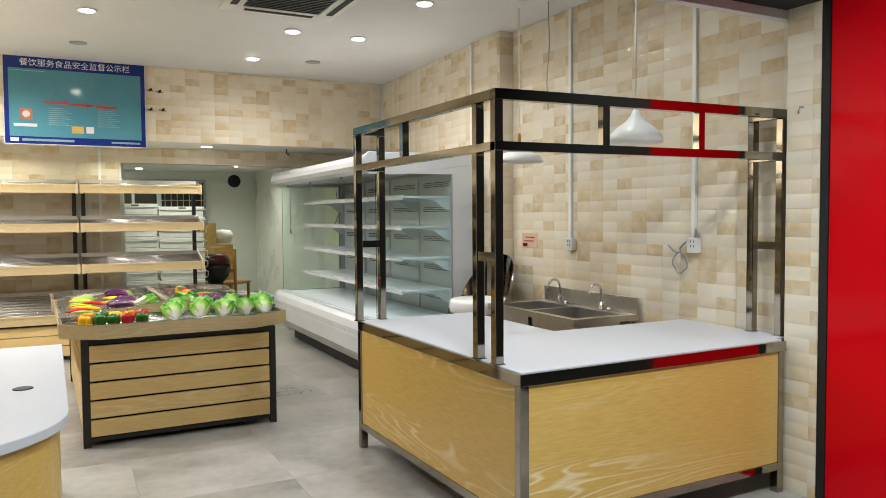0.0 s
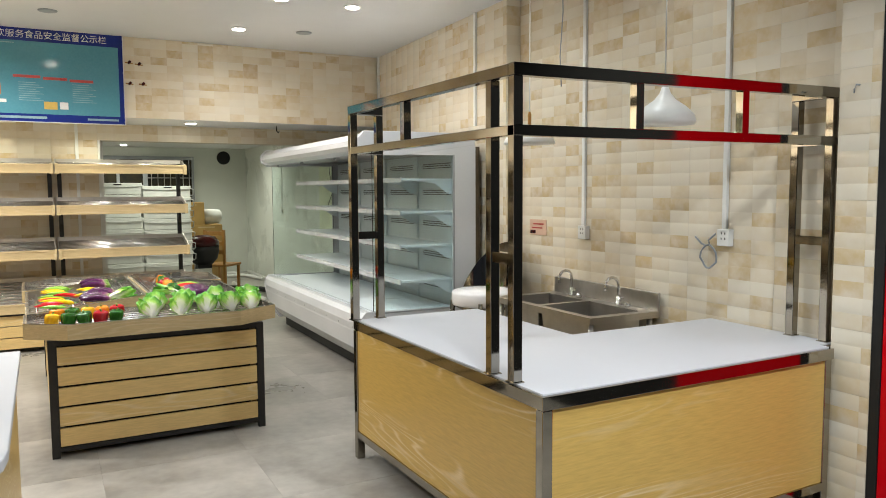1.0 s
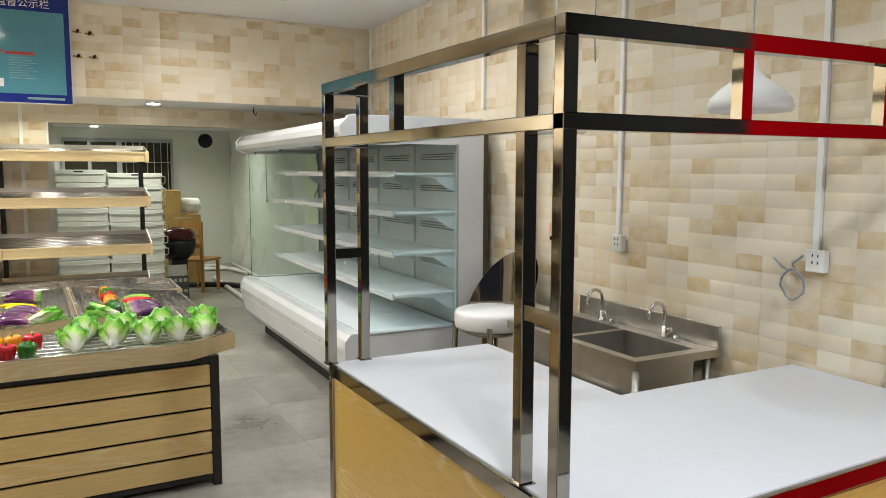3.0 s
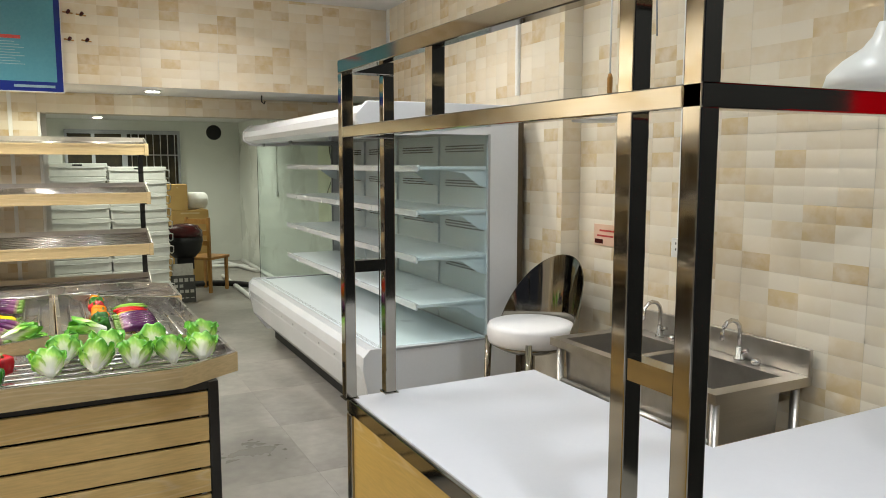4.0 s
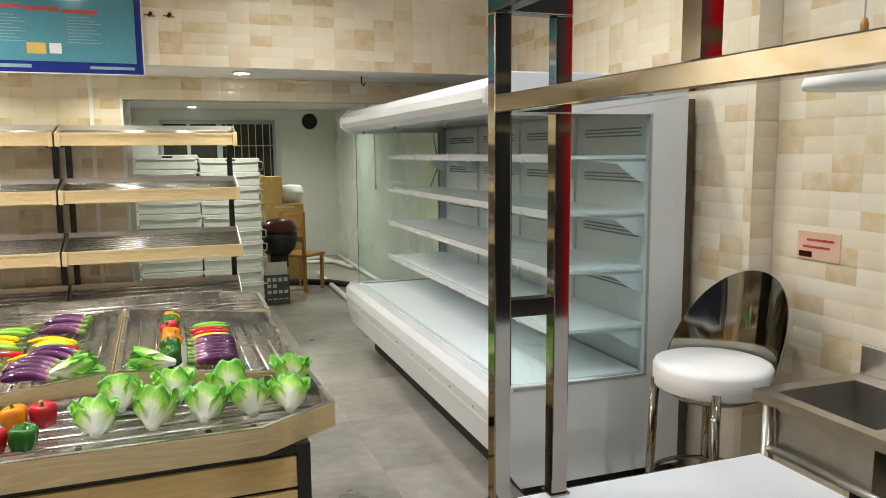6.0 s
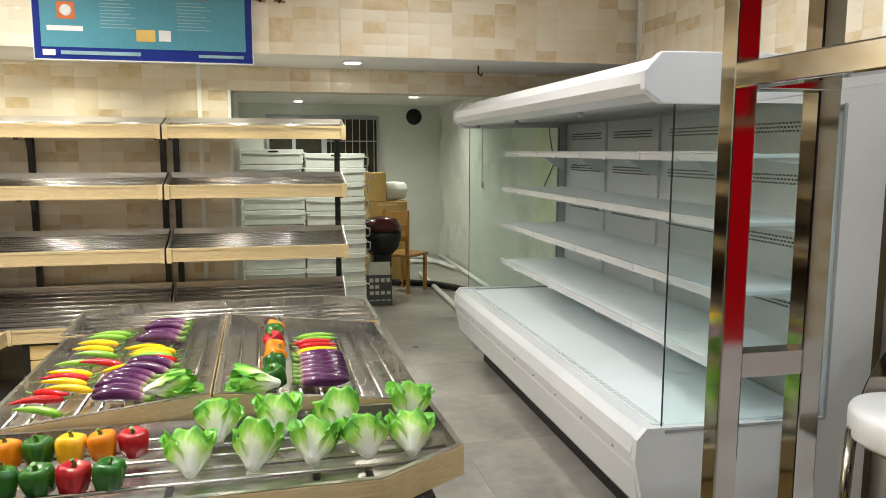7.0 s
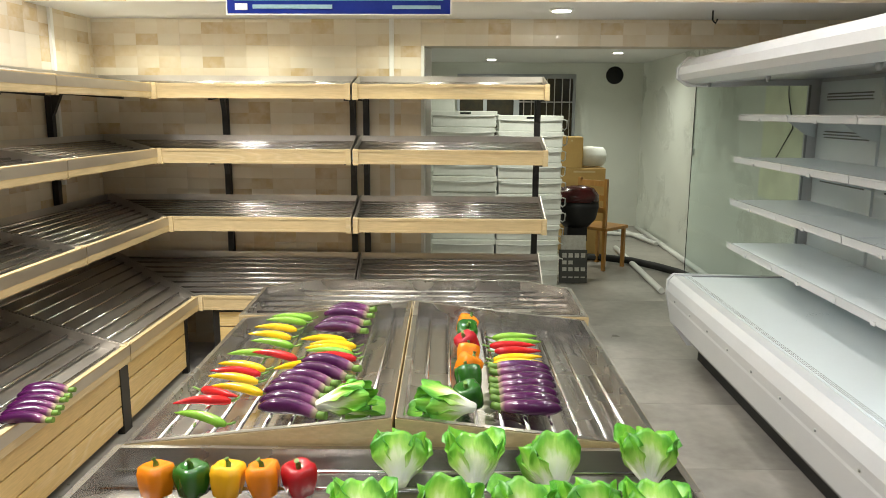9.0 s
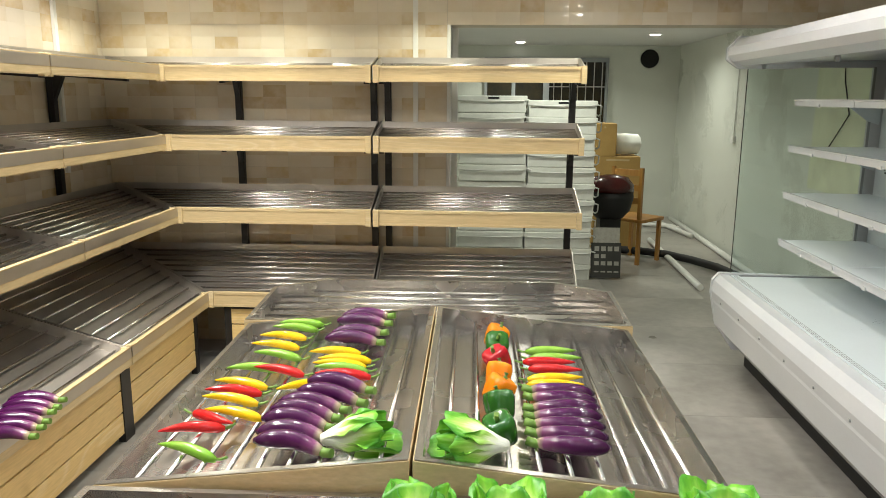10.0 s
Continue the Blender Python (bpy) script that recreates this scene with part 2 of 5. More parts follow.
FOAM = mat("white_foam", (0.80, 0.81, 0.76), (0.72, 0.73, 0.68), rough=0.7, scale=9, bump=0.1)
CARD = mat("brown_cardboard", (0.46, 0.30, 0.10), (0.40, 0.25, 0.08), rough=0.7)
CHAIRWOOD = mat("orange_chair_wood", (0.42, 0.21, 0.05), (0.34, 0.16, 0.035), rough=0.4, stretch=(6, 6, 1))
MAROON = mat("maroon_plastic", (0.06, 0.008, 0.008), (0.045, 0.006, 0.006), rough=0.2)
NIGHT = mat("dark_window", (0.02, 0.02, 0.018), (0.05, 0.04, 0.02), rough=0.2, scale=3)
CUSHION = mat("white_leatherette", (0.80, 0.79, 0.80), (0.76, 0.75, 0.76), rough=0.45, scale=8, bump=0.08)
GLASS = glass_mat("clear_glass", (0.93, 0.98, 0.97))
LED = glow("lit_led", (1.0, 0.96, 0.88), 60.0)
SIGNBLUE = mat("navy_print", (0.015, 0.03, 0.22), (0.012, 0.025, 0.19), rough=0.12)
SIGNTEAL = mat("teal_print", (0.07, 0.24, 0.32), (0.10, 0.30, 0.38), rough=0.07, scale=1.2)
SIGNWHITE = mat("white_print", (0.75, 0.76, 0.76), rough=0.3)
SIGNDUST = mat("dusty_pale_print", (0.42, 0.41, 0.36), (0.33, 0.32, 0.28), rough=0.5, scale=20)
SIGNRED = mat("red_print", (0.50, 0.06, 0.05), rough=0.3)
SIGNPALE = mat("grey_print", (0.25, 0.40, 0.46), rough=0.3)
ORANGE_PRINT = mat("orange_print", (0.65, 0.16, 0.04), rough=0.3)
YELLOW_PRINT = mat("yellow_print", (0.65, 0.45, 0.12), rough=0.3)
PINKNOTE = mat("pink_notice_paper", (0.68, 0.46, 0.34), (0.64, 0.42, 0.30), rough=0.4)
CHALK = mat("black_board", (0.05, 0.05, 0.045), rough=0.6)


# ---- building blocks ----
def box(bm, x0, y0, z0, x1, y1, z1, bevel=0.0):
    v = [bm.verts.new(c) for c in ((x0, y0, z0), (x1, y0, z0), (x1, y1, z0), (x0, y1, z0), (x0, y0, z1), (x1, y0, z1), (x1, y1, z1), (x0, y1, z1))]
    fs = [bm.faces.new([v[i] for i in q]) for q in ((3, 2, 1, 0), (4, 5, 6, 7), (0, 1, 5, 4), (1, 2, 6, 5), (2, 3, 7, 6), (3, 0, 4, 7))]
    if bevel:
        es = list({e for f in fs for e in f.edges})
        bmesh.ops.bevel(bm, geom=es, offset=bevel, segments=2, profile=0.5, affect="EDGES")
    return v


def prism(bm, pts, axis, a, b, bevel=0.0):
    """A polygon of 2D points drawn out from a to b along an axis ('x', 'y' or 'z')."""
    def place(p, w):
        return {"x": (w, p[0], p[1]), "y": (p[0], w, p[1]), "z": (p[0], p[1], w)}[axis]
    lo, hi = [bm.verts.new(place(p, a)) for p in pts], [bm.verts.new(place(p, b)) for p in pts]
    n = len(pts)
    fs = [bm.faces.new(lo), bm.faces.new(list(reversed(hi)))]
    fs += [bm.faces.new([lo[i], hi[i], hi[(i + 1) % n], lo[(i + 1) % n]]) for i in range(n)]
    bmesh.ops.recalc_face_normals(bm, faces=fs)
    if bevel:
        bmesh.ops.bevel(bm, geom=list({e for f in fs for e in f.edges}), offset=bevel, segments=2, profile=0.5, affect="EDGES")


def tube(bm, path, r, sides=8, cap=True, taper=None):
    path = [Vector(p) for p in path]
    rings, up = [], Vector((0, 0, 1))
    for i, p in enumerate(path):
        d = (path[min(i + 1, len(path) - 1)] - path[max(i - 1, 0)]).normalized()
        ref = up if abs(d.dot(up)) < 0.95 else Vector((1, 0, 0))
        s = d.cross(ref).normalized()
        t = s.cross(d)
        rad = r if taper is None else r * taper[i]
        rings.append([bm.verts.new(p + rad * (math.cos(2 * math.pi * j / sides) * s + math.sin(2 * math.pi * j / sides) * t)) for j in range(sides)])
    fs = []
    for a, b in zip(rings, rings[1:]):
        for j in range(sides):
            fs.append(bm.faces.new([a[j], a[(j + 1) % sides], b[(j + 1) % sides], b[j]]))
    for f in fs:
        f.smooth = True
    if cap:
        bm.faces.new(list(reversed(rings[0])))
        bm.faces.new(rings[-1])


def lathe(bm, profile, segs=24, centre=(0, 0, 0), lobes=0, depth=0.0):
    """A body of revolution about z from (radius, height) pairs; lobes give it furrows."""
    rings = []
    for r, z in profile:
        ring = []
        for j in range(segs):
            a = 2 * math.pi * j / segs
            q = r * (1 - depth * (0.5 + 0.5 * math.cos(lobes * a)) ** 2) if lobes else r
            ring.append(bm.verts.new((centre[0] + q * math.cos(a), centre[1] + q * math.sin(a), centre[2] + z)))
        rings.append(ring)
    for a, b in zip(rings, rings[1:]):
        for j in range(segs):
            f = bm.faces.new([a[j], a[(j + 1) % segs], b[(j + 1) % segs], b[j]])
            f.smooth = True
    bm.faces.new(list(reversed(rings[0]))).smooth = True
    bm.faces.new(rings[-1]).smooth = True


def mesh_of(name, bm, material, smooth=False):
    bmesh.ops.recalc_face_normals(bm, faces=bm.faces)
    me = bpy.data.meshes.new(name)
    bm.to_mesh(me)
    bm.free()
    me.materials.append(material)
    if smooth:
        me.polygons.foreach_set("use_smooth", [True] * len(me.polygons))
    return me


def part(name, bm, material, parent=None, label="", smooth=False):
    ob = new(name, mesh_of(name, bm, material, smooth))
    if parent is not None:
        ob.parent = parent
    return tagged(ob, label)


def thing(name, label, category, at=None, group=""):
    ob = new(name)
    ob.empty_display_size = 0.1
    if at is not None:
        ob.matrix_basis = at
    return tagged(ob, label, category, group)


def structure(name, bm, material, label="", category=""):
    return tagged(part(name, bm, material), label, category, kind="structure")


def boxpart(name, dims, material, parent, label="", bevel=0.0):
    bm = bmesh.new()
    box(bm, *dims, bevel=bevel)
    return part(name, bm, material, parent, label)


def tubepart(name, path, r, material, parent, label="", sides=8):
    bm = bmesh.new()
    tube(bm, path, r, sides)
    return part(name, bm, material, parent, label)


def lettering(name, text, size, material, parent, m, label=""):
    cu = bpy.data.curves.new(name, "FONT")
    cu.body, cu.size, cu.align_x, cu.align_y = text, size, "CENTER", "CENTER"
    tmp = new("lettering", cu)
    me = bpy.data.meshes.new_from_object(tmp.evaluated_get(bpy.context.evaluated_depsgraph_get()))
    bpy.data.objects.remove(tmp)
    bpy.data.curves.remove(cu)
    me.materials.clear()
    me.materials.append(material)
    ob = new(name, me)
    ob.parent = parent
    ob.matrix_basis = m
    return tagged(ob, label)


# ---- the shell of the shop ----
NEAR_X, STEP_Y, FAR_X, SKEW = 3.57, 5.40, 3.44, 0.038   # side wall: recessed bay, then a long wall that runs slightly off square
LEFT_X, SOFFIT_Y, SOFFIT_Z, BACK_Y = -1.56, 8.26, 2.275, 9.05
OPEN_X, OPEN_Z, END_Y, BACK_CEIL = 0.68, 2.10, 14.9, 2.365


def far_x(y):
    return FAR_X + SKEW * (min(y, BACK_Y) - STEP_Y)


bm = bmesh.new()
box(bm, -6, -4, -0.2, 9, 17, -0.004)
floor = structure("floor", bm, JOINT, "grey cement-look tiled shop floor with thin joints", "floor")

bm = bmesh.new()
box(bm, LEFT_X - 0.2, 2.66, CEIL, 4.2, SOFFIT_Y + 1.2, CEIL + 0.12)
structure("ceiling", bm, PLASTER, "flat white painted ceiling with recessed lights", "ceiling")
bm = bmesh.new()
box(bm, LEFT_X - 0.2, SOFFIT_Y + 0.004, SOFFIT_Z, 4.0, BACK_Y + 0.2, CEIL - 0.002)
soffit = structure("wall_soffit", bm, PLASTER, "dropped beam faced with cream glazed tiles", "wall")
bm = bmesh.new()
box(bm, LEFT_X, BACK_Y + 0.004, 0, OPEN_X, BACK_Y + 0.2, SOFFIT_Z - 0.002)
wall_back = structure("wall_back", bm, GROUT, "cream glazed tile wall behind the shelves", "wall")
bm = bmesh.new()
box(bm, OPEN_X + 0.001, BACK_Y + 0.004, OPEN_Z, 3.75, BACK_Y + 0.2, SOFFIT_Z - 0.002)
wall_header = structure("wall_header", bm, GROUT, "tiled header above the opening to the back room", "wall")
bm = bmesh.new()
box(bm, LEFT_X - 0.2, 2.66, 0, LEFT_X - 0.004, BACK_Y + 0.2, CEIL)
wall_left = structure("wall_left", bm, GROUT, "cream glazed tile side wall", "wall")
bm = bmesh.new()
box(bm, NEAR_X + 0.004, 2.60, 0, NEAR_X + 0.25, STEP_Y, CEIL)
wall_right = structure("wall_right", bm, GROUT, "cream glazed tile wall of the counter bay", "wall")
bm = bmesh.new()
prism(bm, [(FAR_X + 0.004, STEP_Y + 0.004), (NEAR_X + 0.25, STEP_Y + 0.004), (4.4, END_Y), (far_x(BACK_Y) + 0.004, BACK_Y)], "z", 0, CEIL)
wall_far = structure("wall_far", bm, GROUT, "cream glazed tile wall behind the chiller", "wall")
bm = bmesh.new()
prism(bm, [(far_x(BACK_Y) - 0.001, BACK_Y + 0.2), (4.4, BACK_Y + 0.2), (4.5, END_Y), (far_x(END_Y), END_Y)], "z", 0, CEIL)
structure("wall_back_room_side", bm, GREENWALL, "pale glossy sheet-lined wall of the back room", "wall")
bm = bmesh.new()
box(bm, -1.2, END_Y, 0, 4.4, END_Y + 0.2, CEIL)
bmesh.ops.recalc_face_normals(bm, faces=bm.faces)
structure("wall_end", bm, GREENWALL, "pale painted end wall of the back room", "wall")
bm = bmesh.new()
box(bm, 0.3, BACK_Y + 0.2, 0, 0.5, END_Y, CEIL)
structure("wall_back_room_left", bm, GREENWALL, "pale painted wall of the back room", "wall")
bm = bmesh.new()
box(bm, 0.2, BACK_Y + 0.201, BACK_CEIL, 4.4, END_Y, BACK_CEIL + 0.1)
structure("ceiling_back_room", bm, PLASTER, "low white ceiling of the back room", "ceiling")
bm = bmesh.new()
box(bm, OPEN_X - 0.001, BACK_Y - 0.004, 0, OPEN_X + 0.02, BACK_Y + 0.22, OPEN_Z)
box(bm, OPEN_X + 0.021, BACK_Y + 0.201, 0, OPEN_X + 0.06, BACK_Y + 0.24, OPEN_Z + 0.2)
structure("trim_opening", bm, WHITEPLASTIC, "white metal jamb of the back room opening", "trim")
# storefront side
bm = bmesh.new()
box(bm, 3.47, 2.40, 0, NEAR_X + 0.25, 2.596, CEIL)
wall_jamb = structure("wall_jamb", bm, GROUT, "tiled storefront jamb", "wall")
bm = bmesh.new()
box(bm, LEFT_X - 0.2, 2.605, 2.49, 3.535, 2.655, CEIL)
structure("lintel", bm, PLASTER, "grey painted lintel over the open storefront", "lintel")
bm = bmesh.new()
box(bm, LEFT_X - 0.2, 2.40, 2.535, 3.463, 2.603, 3.29)
structure("shutter_box", bm, DARK, "black roller shutter box over the storefront", "shutter box")
bm = bmesh.new()
box(bm, 3.47, 1.56, 0, 3.9, 2.352, 4.2, bevel=0.004)
red = structure("wall_storefront", bm, REDPANEL, "glossy red aluminium storefront cladding", "cladding")
bm = bmesh.new()
box(bm, 3.465, 2.354, 0, 3.60, 2.398, 4.2)
structure("trim_storefront", bm, DARK, "black shutter guide at the storefront edge", "trim")
# Added out of view, so the steel mirrors dark beyond the red cladding.
bm = bmesh.new()
box(bm, 3.50, -3.0, 0, 3.9, 1.558, 4.2)
structure("wall_dark_added", bm, DARK, "unseen dark wall added to limit red in reflections", "wall")
# Unseen dark roof added out front, above the added lamps, to darken reflections.
bm = bmesh.new()
box(bm, -3.0, -3.0, 3.3, 3.9, 2.49, 3.4)
structure("ceiling_awning_added", bm, DARK, "unseen dark roof added over the storefront", "canopy")


# ---- the kiosk counter with its steel frame ----
def kiosk():
    k = thing("kiosk_counter", "L-shaped wood-panelled kiosk counter with a white top and mirror steel frame", "counter")
    bm = bmesh.new()
    prism(bm, [(1.765, 2.55), (3.418, 2.57), (3.425, 2.625), (3.545, 2.625), (3.55, 3.40), (2.555, 3.40), (2.555, 4.365), (1.75, 4.365)], "z", 0.765, 0.812, 0.002)
    part("countertop", bm, WHITETOP, k, "white solid-surface top")
    bm = bmesh.new()
    prism(bm, [(1.75, 2.53), (3.43, 2.552), (3.435, 2.61), (3.555, 2.61), (3.555, 3.41), (2.565, 3.41), (2.565, 4.38), (1.735, 4.38)], "z", 0.755, 0.806, 0.002)
    part("edge_band", bm, STEEL, k, "mirror steel edge band")
    bm = bmesh.new()
    prism(bm, [(1.795, 2.545), (3.39, 2.567), (3.39, 2.587), (1.795, 2.565)], "z", 0.165, 0.754)
    part("front_panel", bm, KWOOD, k, "yellow ash laminate panel")
    bm = bmesh.new()
    prism(bm, [(1.795, 2.537), (3.39, 2.559), (3.39, 2.597), (1.795, 2.575)], "z", 0.125, 0.164)
    part("bottom_rail", bm, STEEL, k)
    bm = bmesh.new()
    prism(bm, [(1.764, 2.585), (1.784, 2.585), (1.760, 4.33), (1.740, 4.33)], "z", 0.165, 0.754)
    part("side_panel", bm, KWOODY, k, "yellow ash laminate panel")
    bm = bmesh.new()
    prism(bm, [(1.756, 2.585), (1.794, 2.585), (1.770, 4.33), (1.732, 4.33)], "z", 0.125, 0.164)
    part("bottom_rail", bm, STEEL, k)
    boxpart("end_panel", (1.79, 4.345, 0.165, 2.52, 4.365, 0.754), KWOOD, k)
    boxpart("inner_panel", (2.535, 3.44, 0.165, 2.55, 4.33, 0.754), KWOODY, k)
    boxpart("shelf", (1.77, 2.60, 0.168, 3.5, 3.38, 0.19), WHITETOP, k)
    for x, y in ((1.752, 2.532), (1.730, 4.325), (3.385, 2.562), (2.51, 4.325), (3.49, 3.36), (2.53, 3.37)):
        boxpart("leg", (x, y, 0.0, x + 0.045, y + 0.045, 0.754), STEEL, k, bevel=0.003)
    t = 0.021
    posts = [(1.772, 2.745), (1.770, 2.905), (1.738, 4.357), (1.895, 4.357), (3.512, 2.66), (3.512, 2.845)]
    for x, y in posts:
        boxpart("post", (x - t, y - t, 0.812, x + t, y + t, 1.982), STEEL, k, "mirror-polished square post", bevel=0.003)
        boxpart("base_plate", (x - t - 0.006, y - t - 0.006, 0.8125, x + t + 0.006, y + t + 0.006, 0.817), STEEL, k)
    for z0, z1, nm in ((1.982, 2.030, "top_rail"), (1.758, 1.80, "lower_rail")):
        bm = bmesh.new()
        prism(bm, [(1.772 - t, 2.745 - t - 0.001), (3.512 + t, 2.66 - t - 0.001), (3.512 + t, 2.66 + t), (1.772 - t, 2.745 + t)], "z", z0, z1, 0.003)
        part(nm, bm, STEEL, k)
        bm = bmesh.new()
        prism(bm, [(1.772 - t, 2.745 + t), (1.772 + t, 2.745 + t), (1.738 + t, 4.357 + t), (1.738 - t, 4.357 + t)], "z", z0 + 0.001, z1 - 0.001, 0.003)
        part(nm, bm, STEEL, k)
        boxpart(nm, (1.738 + t, 4.357 - t - 0.001, z0, 1.895 + t, 4.357 + t, z1), STEEL, k, bevel=0.003)
        boxpart(nm, (3.512 - t - 0.001, 2.655 + t, z0, 3.512 + t + 0.001, 2.845 + t, z1), STEEL, k, bevel=0.003)
    for (x0, y0), (x1, y1), z in ((posts[0], posts[1], 1.29), (posts[2], posts[3], 1.30), (posts[4], posts[5], 1.30)):
        d = (x0 + t, y0 - t + 0.002, x1 - t, y1 + t - 0.002) if abs(x1 - x0) > 0.1 else (x0 - t + 0.002, y0 + t, x1 + t - 0.002, y1 - t)
        boxpart("cross_bar", (d[0], d[1], z - t, d[2], d[3], z + t), STEEL, k)
    for x in (2.345, 2.93):
        yy = 2.745 - 0.085 * (x - 1.772) / 1.74
        boxpart("upright", (x - t + 0.002, yy - t + 0.002, 1.80, x + t, yy + t - 0.002, 1.982), STEEL, k)
    for y in (3.68,):
        boxpart("upright", (1.752 - t + 0.002, y - t, 1.80, 1.752 + t - 0.002, y + t, 1.982), STEEL, k)


kiosk()


# ---- open chiller ----
def chiller():
    L = 3.05
    c = thing("open_chiller", "empty white open-front display chiller with glass ends and four shelves", "refrigerator", pose(2.325, 5.772, 0, 0, 0, -0.5))
    bm = bmesh.new()
    prism(bm, [(0.0, 0.49), (0.010, 0.555), (0.04, 0.590), (0.10, 0.590), (0.13, 0.55), (0.84, 0.575), (0.84, 0.14), (0.16, 0.14), (0.04, 0.27)], "y", 0.03, L - 0.03)
    base = part("base", bm, FRIDGEWHITE, c, "white enamelled base with a sloped front")
    bm = bmesh.new()
    box(bm, 0.151, 0.05, 0.558, 0.84, L - 0.05, 0.585)
    part("deck", bm, FRIDGEIN, c, "pale blue bottom deck")
    grille = boxpart("air_grille", (0.105, 0.05, 0.575, 0.150, L - 0.05, 0.592), FRIDGEIN, c, "pale slotted air grille")
    bm = bmesh.new()
    for i in range(int((L - 0.12) / 0.022)):
        for x in (0.114, 0.124, 0.134):
            box(bm, x, 0.06 + i * 0.022, 0.5921, x + 0.005, 0.074 + i * 0.022, 0.5926)
    tagged(part("grille_slot", bm, FRIDGEGREY, grille), kind="stuff")
    boxpart("bumper", (0.010, 0.04, 0.42, 0.030, L - 0.04, 0.44), FRIDGEWHITE, c)
    for i in range(9):
        bm = bmesh.new()
        lathe(bm, [(0.008, -0.004), (0.008, 0.0), (0.005, 0.003)], 10)
        bm.transform(pose(0.004, 0.2 + i * 0.33, 0.455, 0, -90, 0))
        part("screw", bm, FRIDGEGREY, base)
    boxpart("plinth", (0.22, 0.08, 0.02, 0.84, L - 0.08, 0.14), DARK, c, "black recessed plinth")
    boxpart("back", (0.90, 0.0, 0.14, 1.03, L, 1.925), FRIDGEWHITE, c)
    n = 4
    w = (L - 0.1) / n
    for i in range(n):
        y0 = 0.05 + i * w
        panel = boxpart("back_panel", (0.885, y0 + 0.004, 0.575, 0.90, y0 + w - 0.004, 1.86), FRIDGEIN, c, "pale blue back panel")
        bm = bmesh.new()
        for z in (0.70, 0.97, 1.24, 1.515, 1.745):
            for r in range(3):
                for j in range(22):
                    yy = y0 + 0.10 + (j + 0.5 * (r % 2)) * (w - 0.2) / 22
                    box(bm, 0.882, yy, z + r * 0.018, 0.8852, yy + 0.012, z + r * 0.018 + 0.008)
        tagged(part("air_slot", bm, DARK, panel), kind="stuff")
        boxpart("shelf_upright", (0.868, y0 - 0.012, 0.58, 0.884, y0 + 0.012, 1.86), FRIDGEIN, c)
    for z, d in ((1.645, 0.395), (1.378, 0.385), (1.102, 0.38), (0.815, 0.38)):
        for i in range(n):
            y0 = 0.05 + i * w
            sh = boxpart("shelf", (d, y0 + 0.003, z - 0.012, 0.868, y0 + w - 0.003, z + 0.006), FRIDGEIN, c, "pale blue steel shelf", bevel=0.002)
            boxpart("price_strip", (d - 0.014, y0 + 0.004, z - 0.026, d - 0.002, y0 + w - 0.004, z + 0.006), FRIDGEWHITE, sh, "pale price strip", bevel=0.002)
            boxpart("strip_bead", (d - 0.018, y0 + 0.004, z + 0.0065, d - 0.001, y0 + w - 0.004, z + 0.014), FRIDGEWHITE, sh)
            boxpart("clip", (d - 0.019, y0 + w * 0.52, z - 0.030, d - 0.0142, y0 + w * 0.52 + 0.035, z - 0.012), FRIDGEWHITE, sh, "white price clip")
            for yy in (y0 + 0.012, y0 + w - 0.016):
                bm = bmesh.new()
                prism(bm, [(0.868, z - 0.012), (d + 0.10, z - 0.012), (d + 0.30, z - 0.035), (0.80, z - 0.11), (0.868, z - 0.13)], "y", yy, yy + 0.004)
                part("bracket", bm, FRIDGEIN, sh)
    bm = bmesh.new()
    prism(bm, [(-0.012, 1.905), (-0.004, 1.95), (0.045, 2.0), (0.36, 2.014), (1.03, 2.014), (1.03, 1.93), (0.88, 1.88), (0.42, 1.87), (0.08, 1.845), (0.01, 1.87)], "y", 0.012, L - 0.012)
    can = part("canopy", bm, FRIDGEWHITE, c, "white canopy with a rounded front")
    for y in (0.0, L - 0.012):
        bm = bmesh.new()
        prism(bm, [(-0.018, 1.88), (-0.018, 1.95), (0.045, 2.018), (0.36, 2.022), (1.03, 2.022), (1.03, 1.925), (0.36, 1.83), (0.055, 1.83)], "y", y - 0.014, y + 0.026, 0.006)
        part("end_cap", bm, FRIDGEWHITE, can)
    for y in (0.9, 1.9, 2.8):
        bm = bmesh.new()
        lathe(bm, [(0.012, 0), (0.014, -0.015), (0.008, -0.03)], 10, (0.12, y, 1.85))
        part("hook", bm, FRIDGEGREY, can)
    for y in (-0.012, L - 0.024):
        bm = bmesh.new()
        prism(bm, [(0.0, 0.47), (0.004, 0.555), (0.045, 0.600), (0.83, 0.585), (0.83, 1.84), (0.12, 1.84), (0.12, 1.86), (1.035, 1.93), (1.035, 0.10), (0.16, 0.10), (0.045, 0.26)], "y", y, y + 0.036)
        end = part("end_panel", bm, FRIDGEWHITE, c, "white end panel framing a glass side")
        g = boxpart("end_glass", (0.115, y + 0.012, 0.59, 0.83, y + 0.020, 1.845), GLASS, end, "clear glass side")
        g.visible_shadow = False
        boxpart("glass_edge", (0.1115, y + 0.012, 0.60, 0.1145, y + 0.020, 1.83), DARK, end, "dark glass edge")
        boxpart("glass_trim", (0.822, y - 0.004, 0.585, 0.836, y + 0.002, 1.845), FRIDGEGREY, end)
        boxpart("glass_trim", (0.12, y - 0.004, 0.578, 0.83, y + 0.002, 0.590), FRIDGEGREY, end)
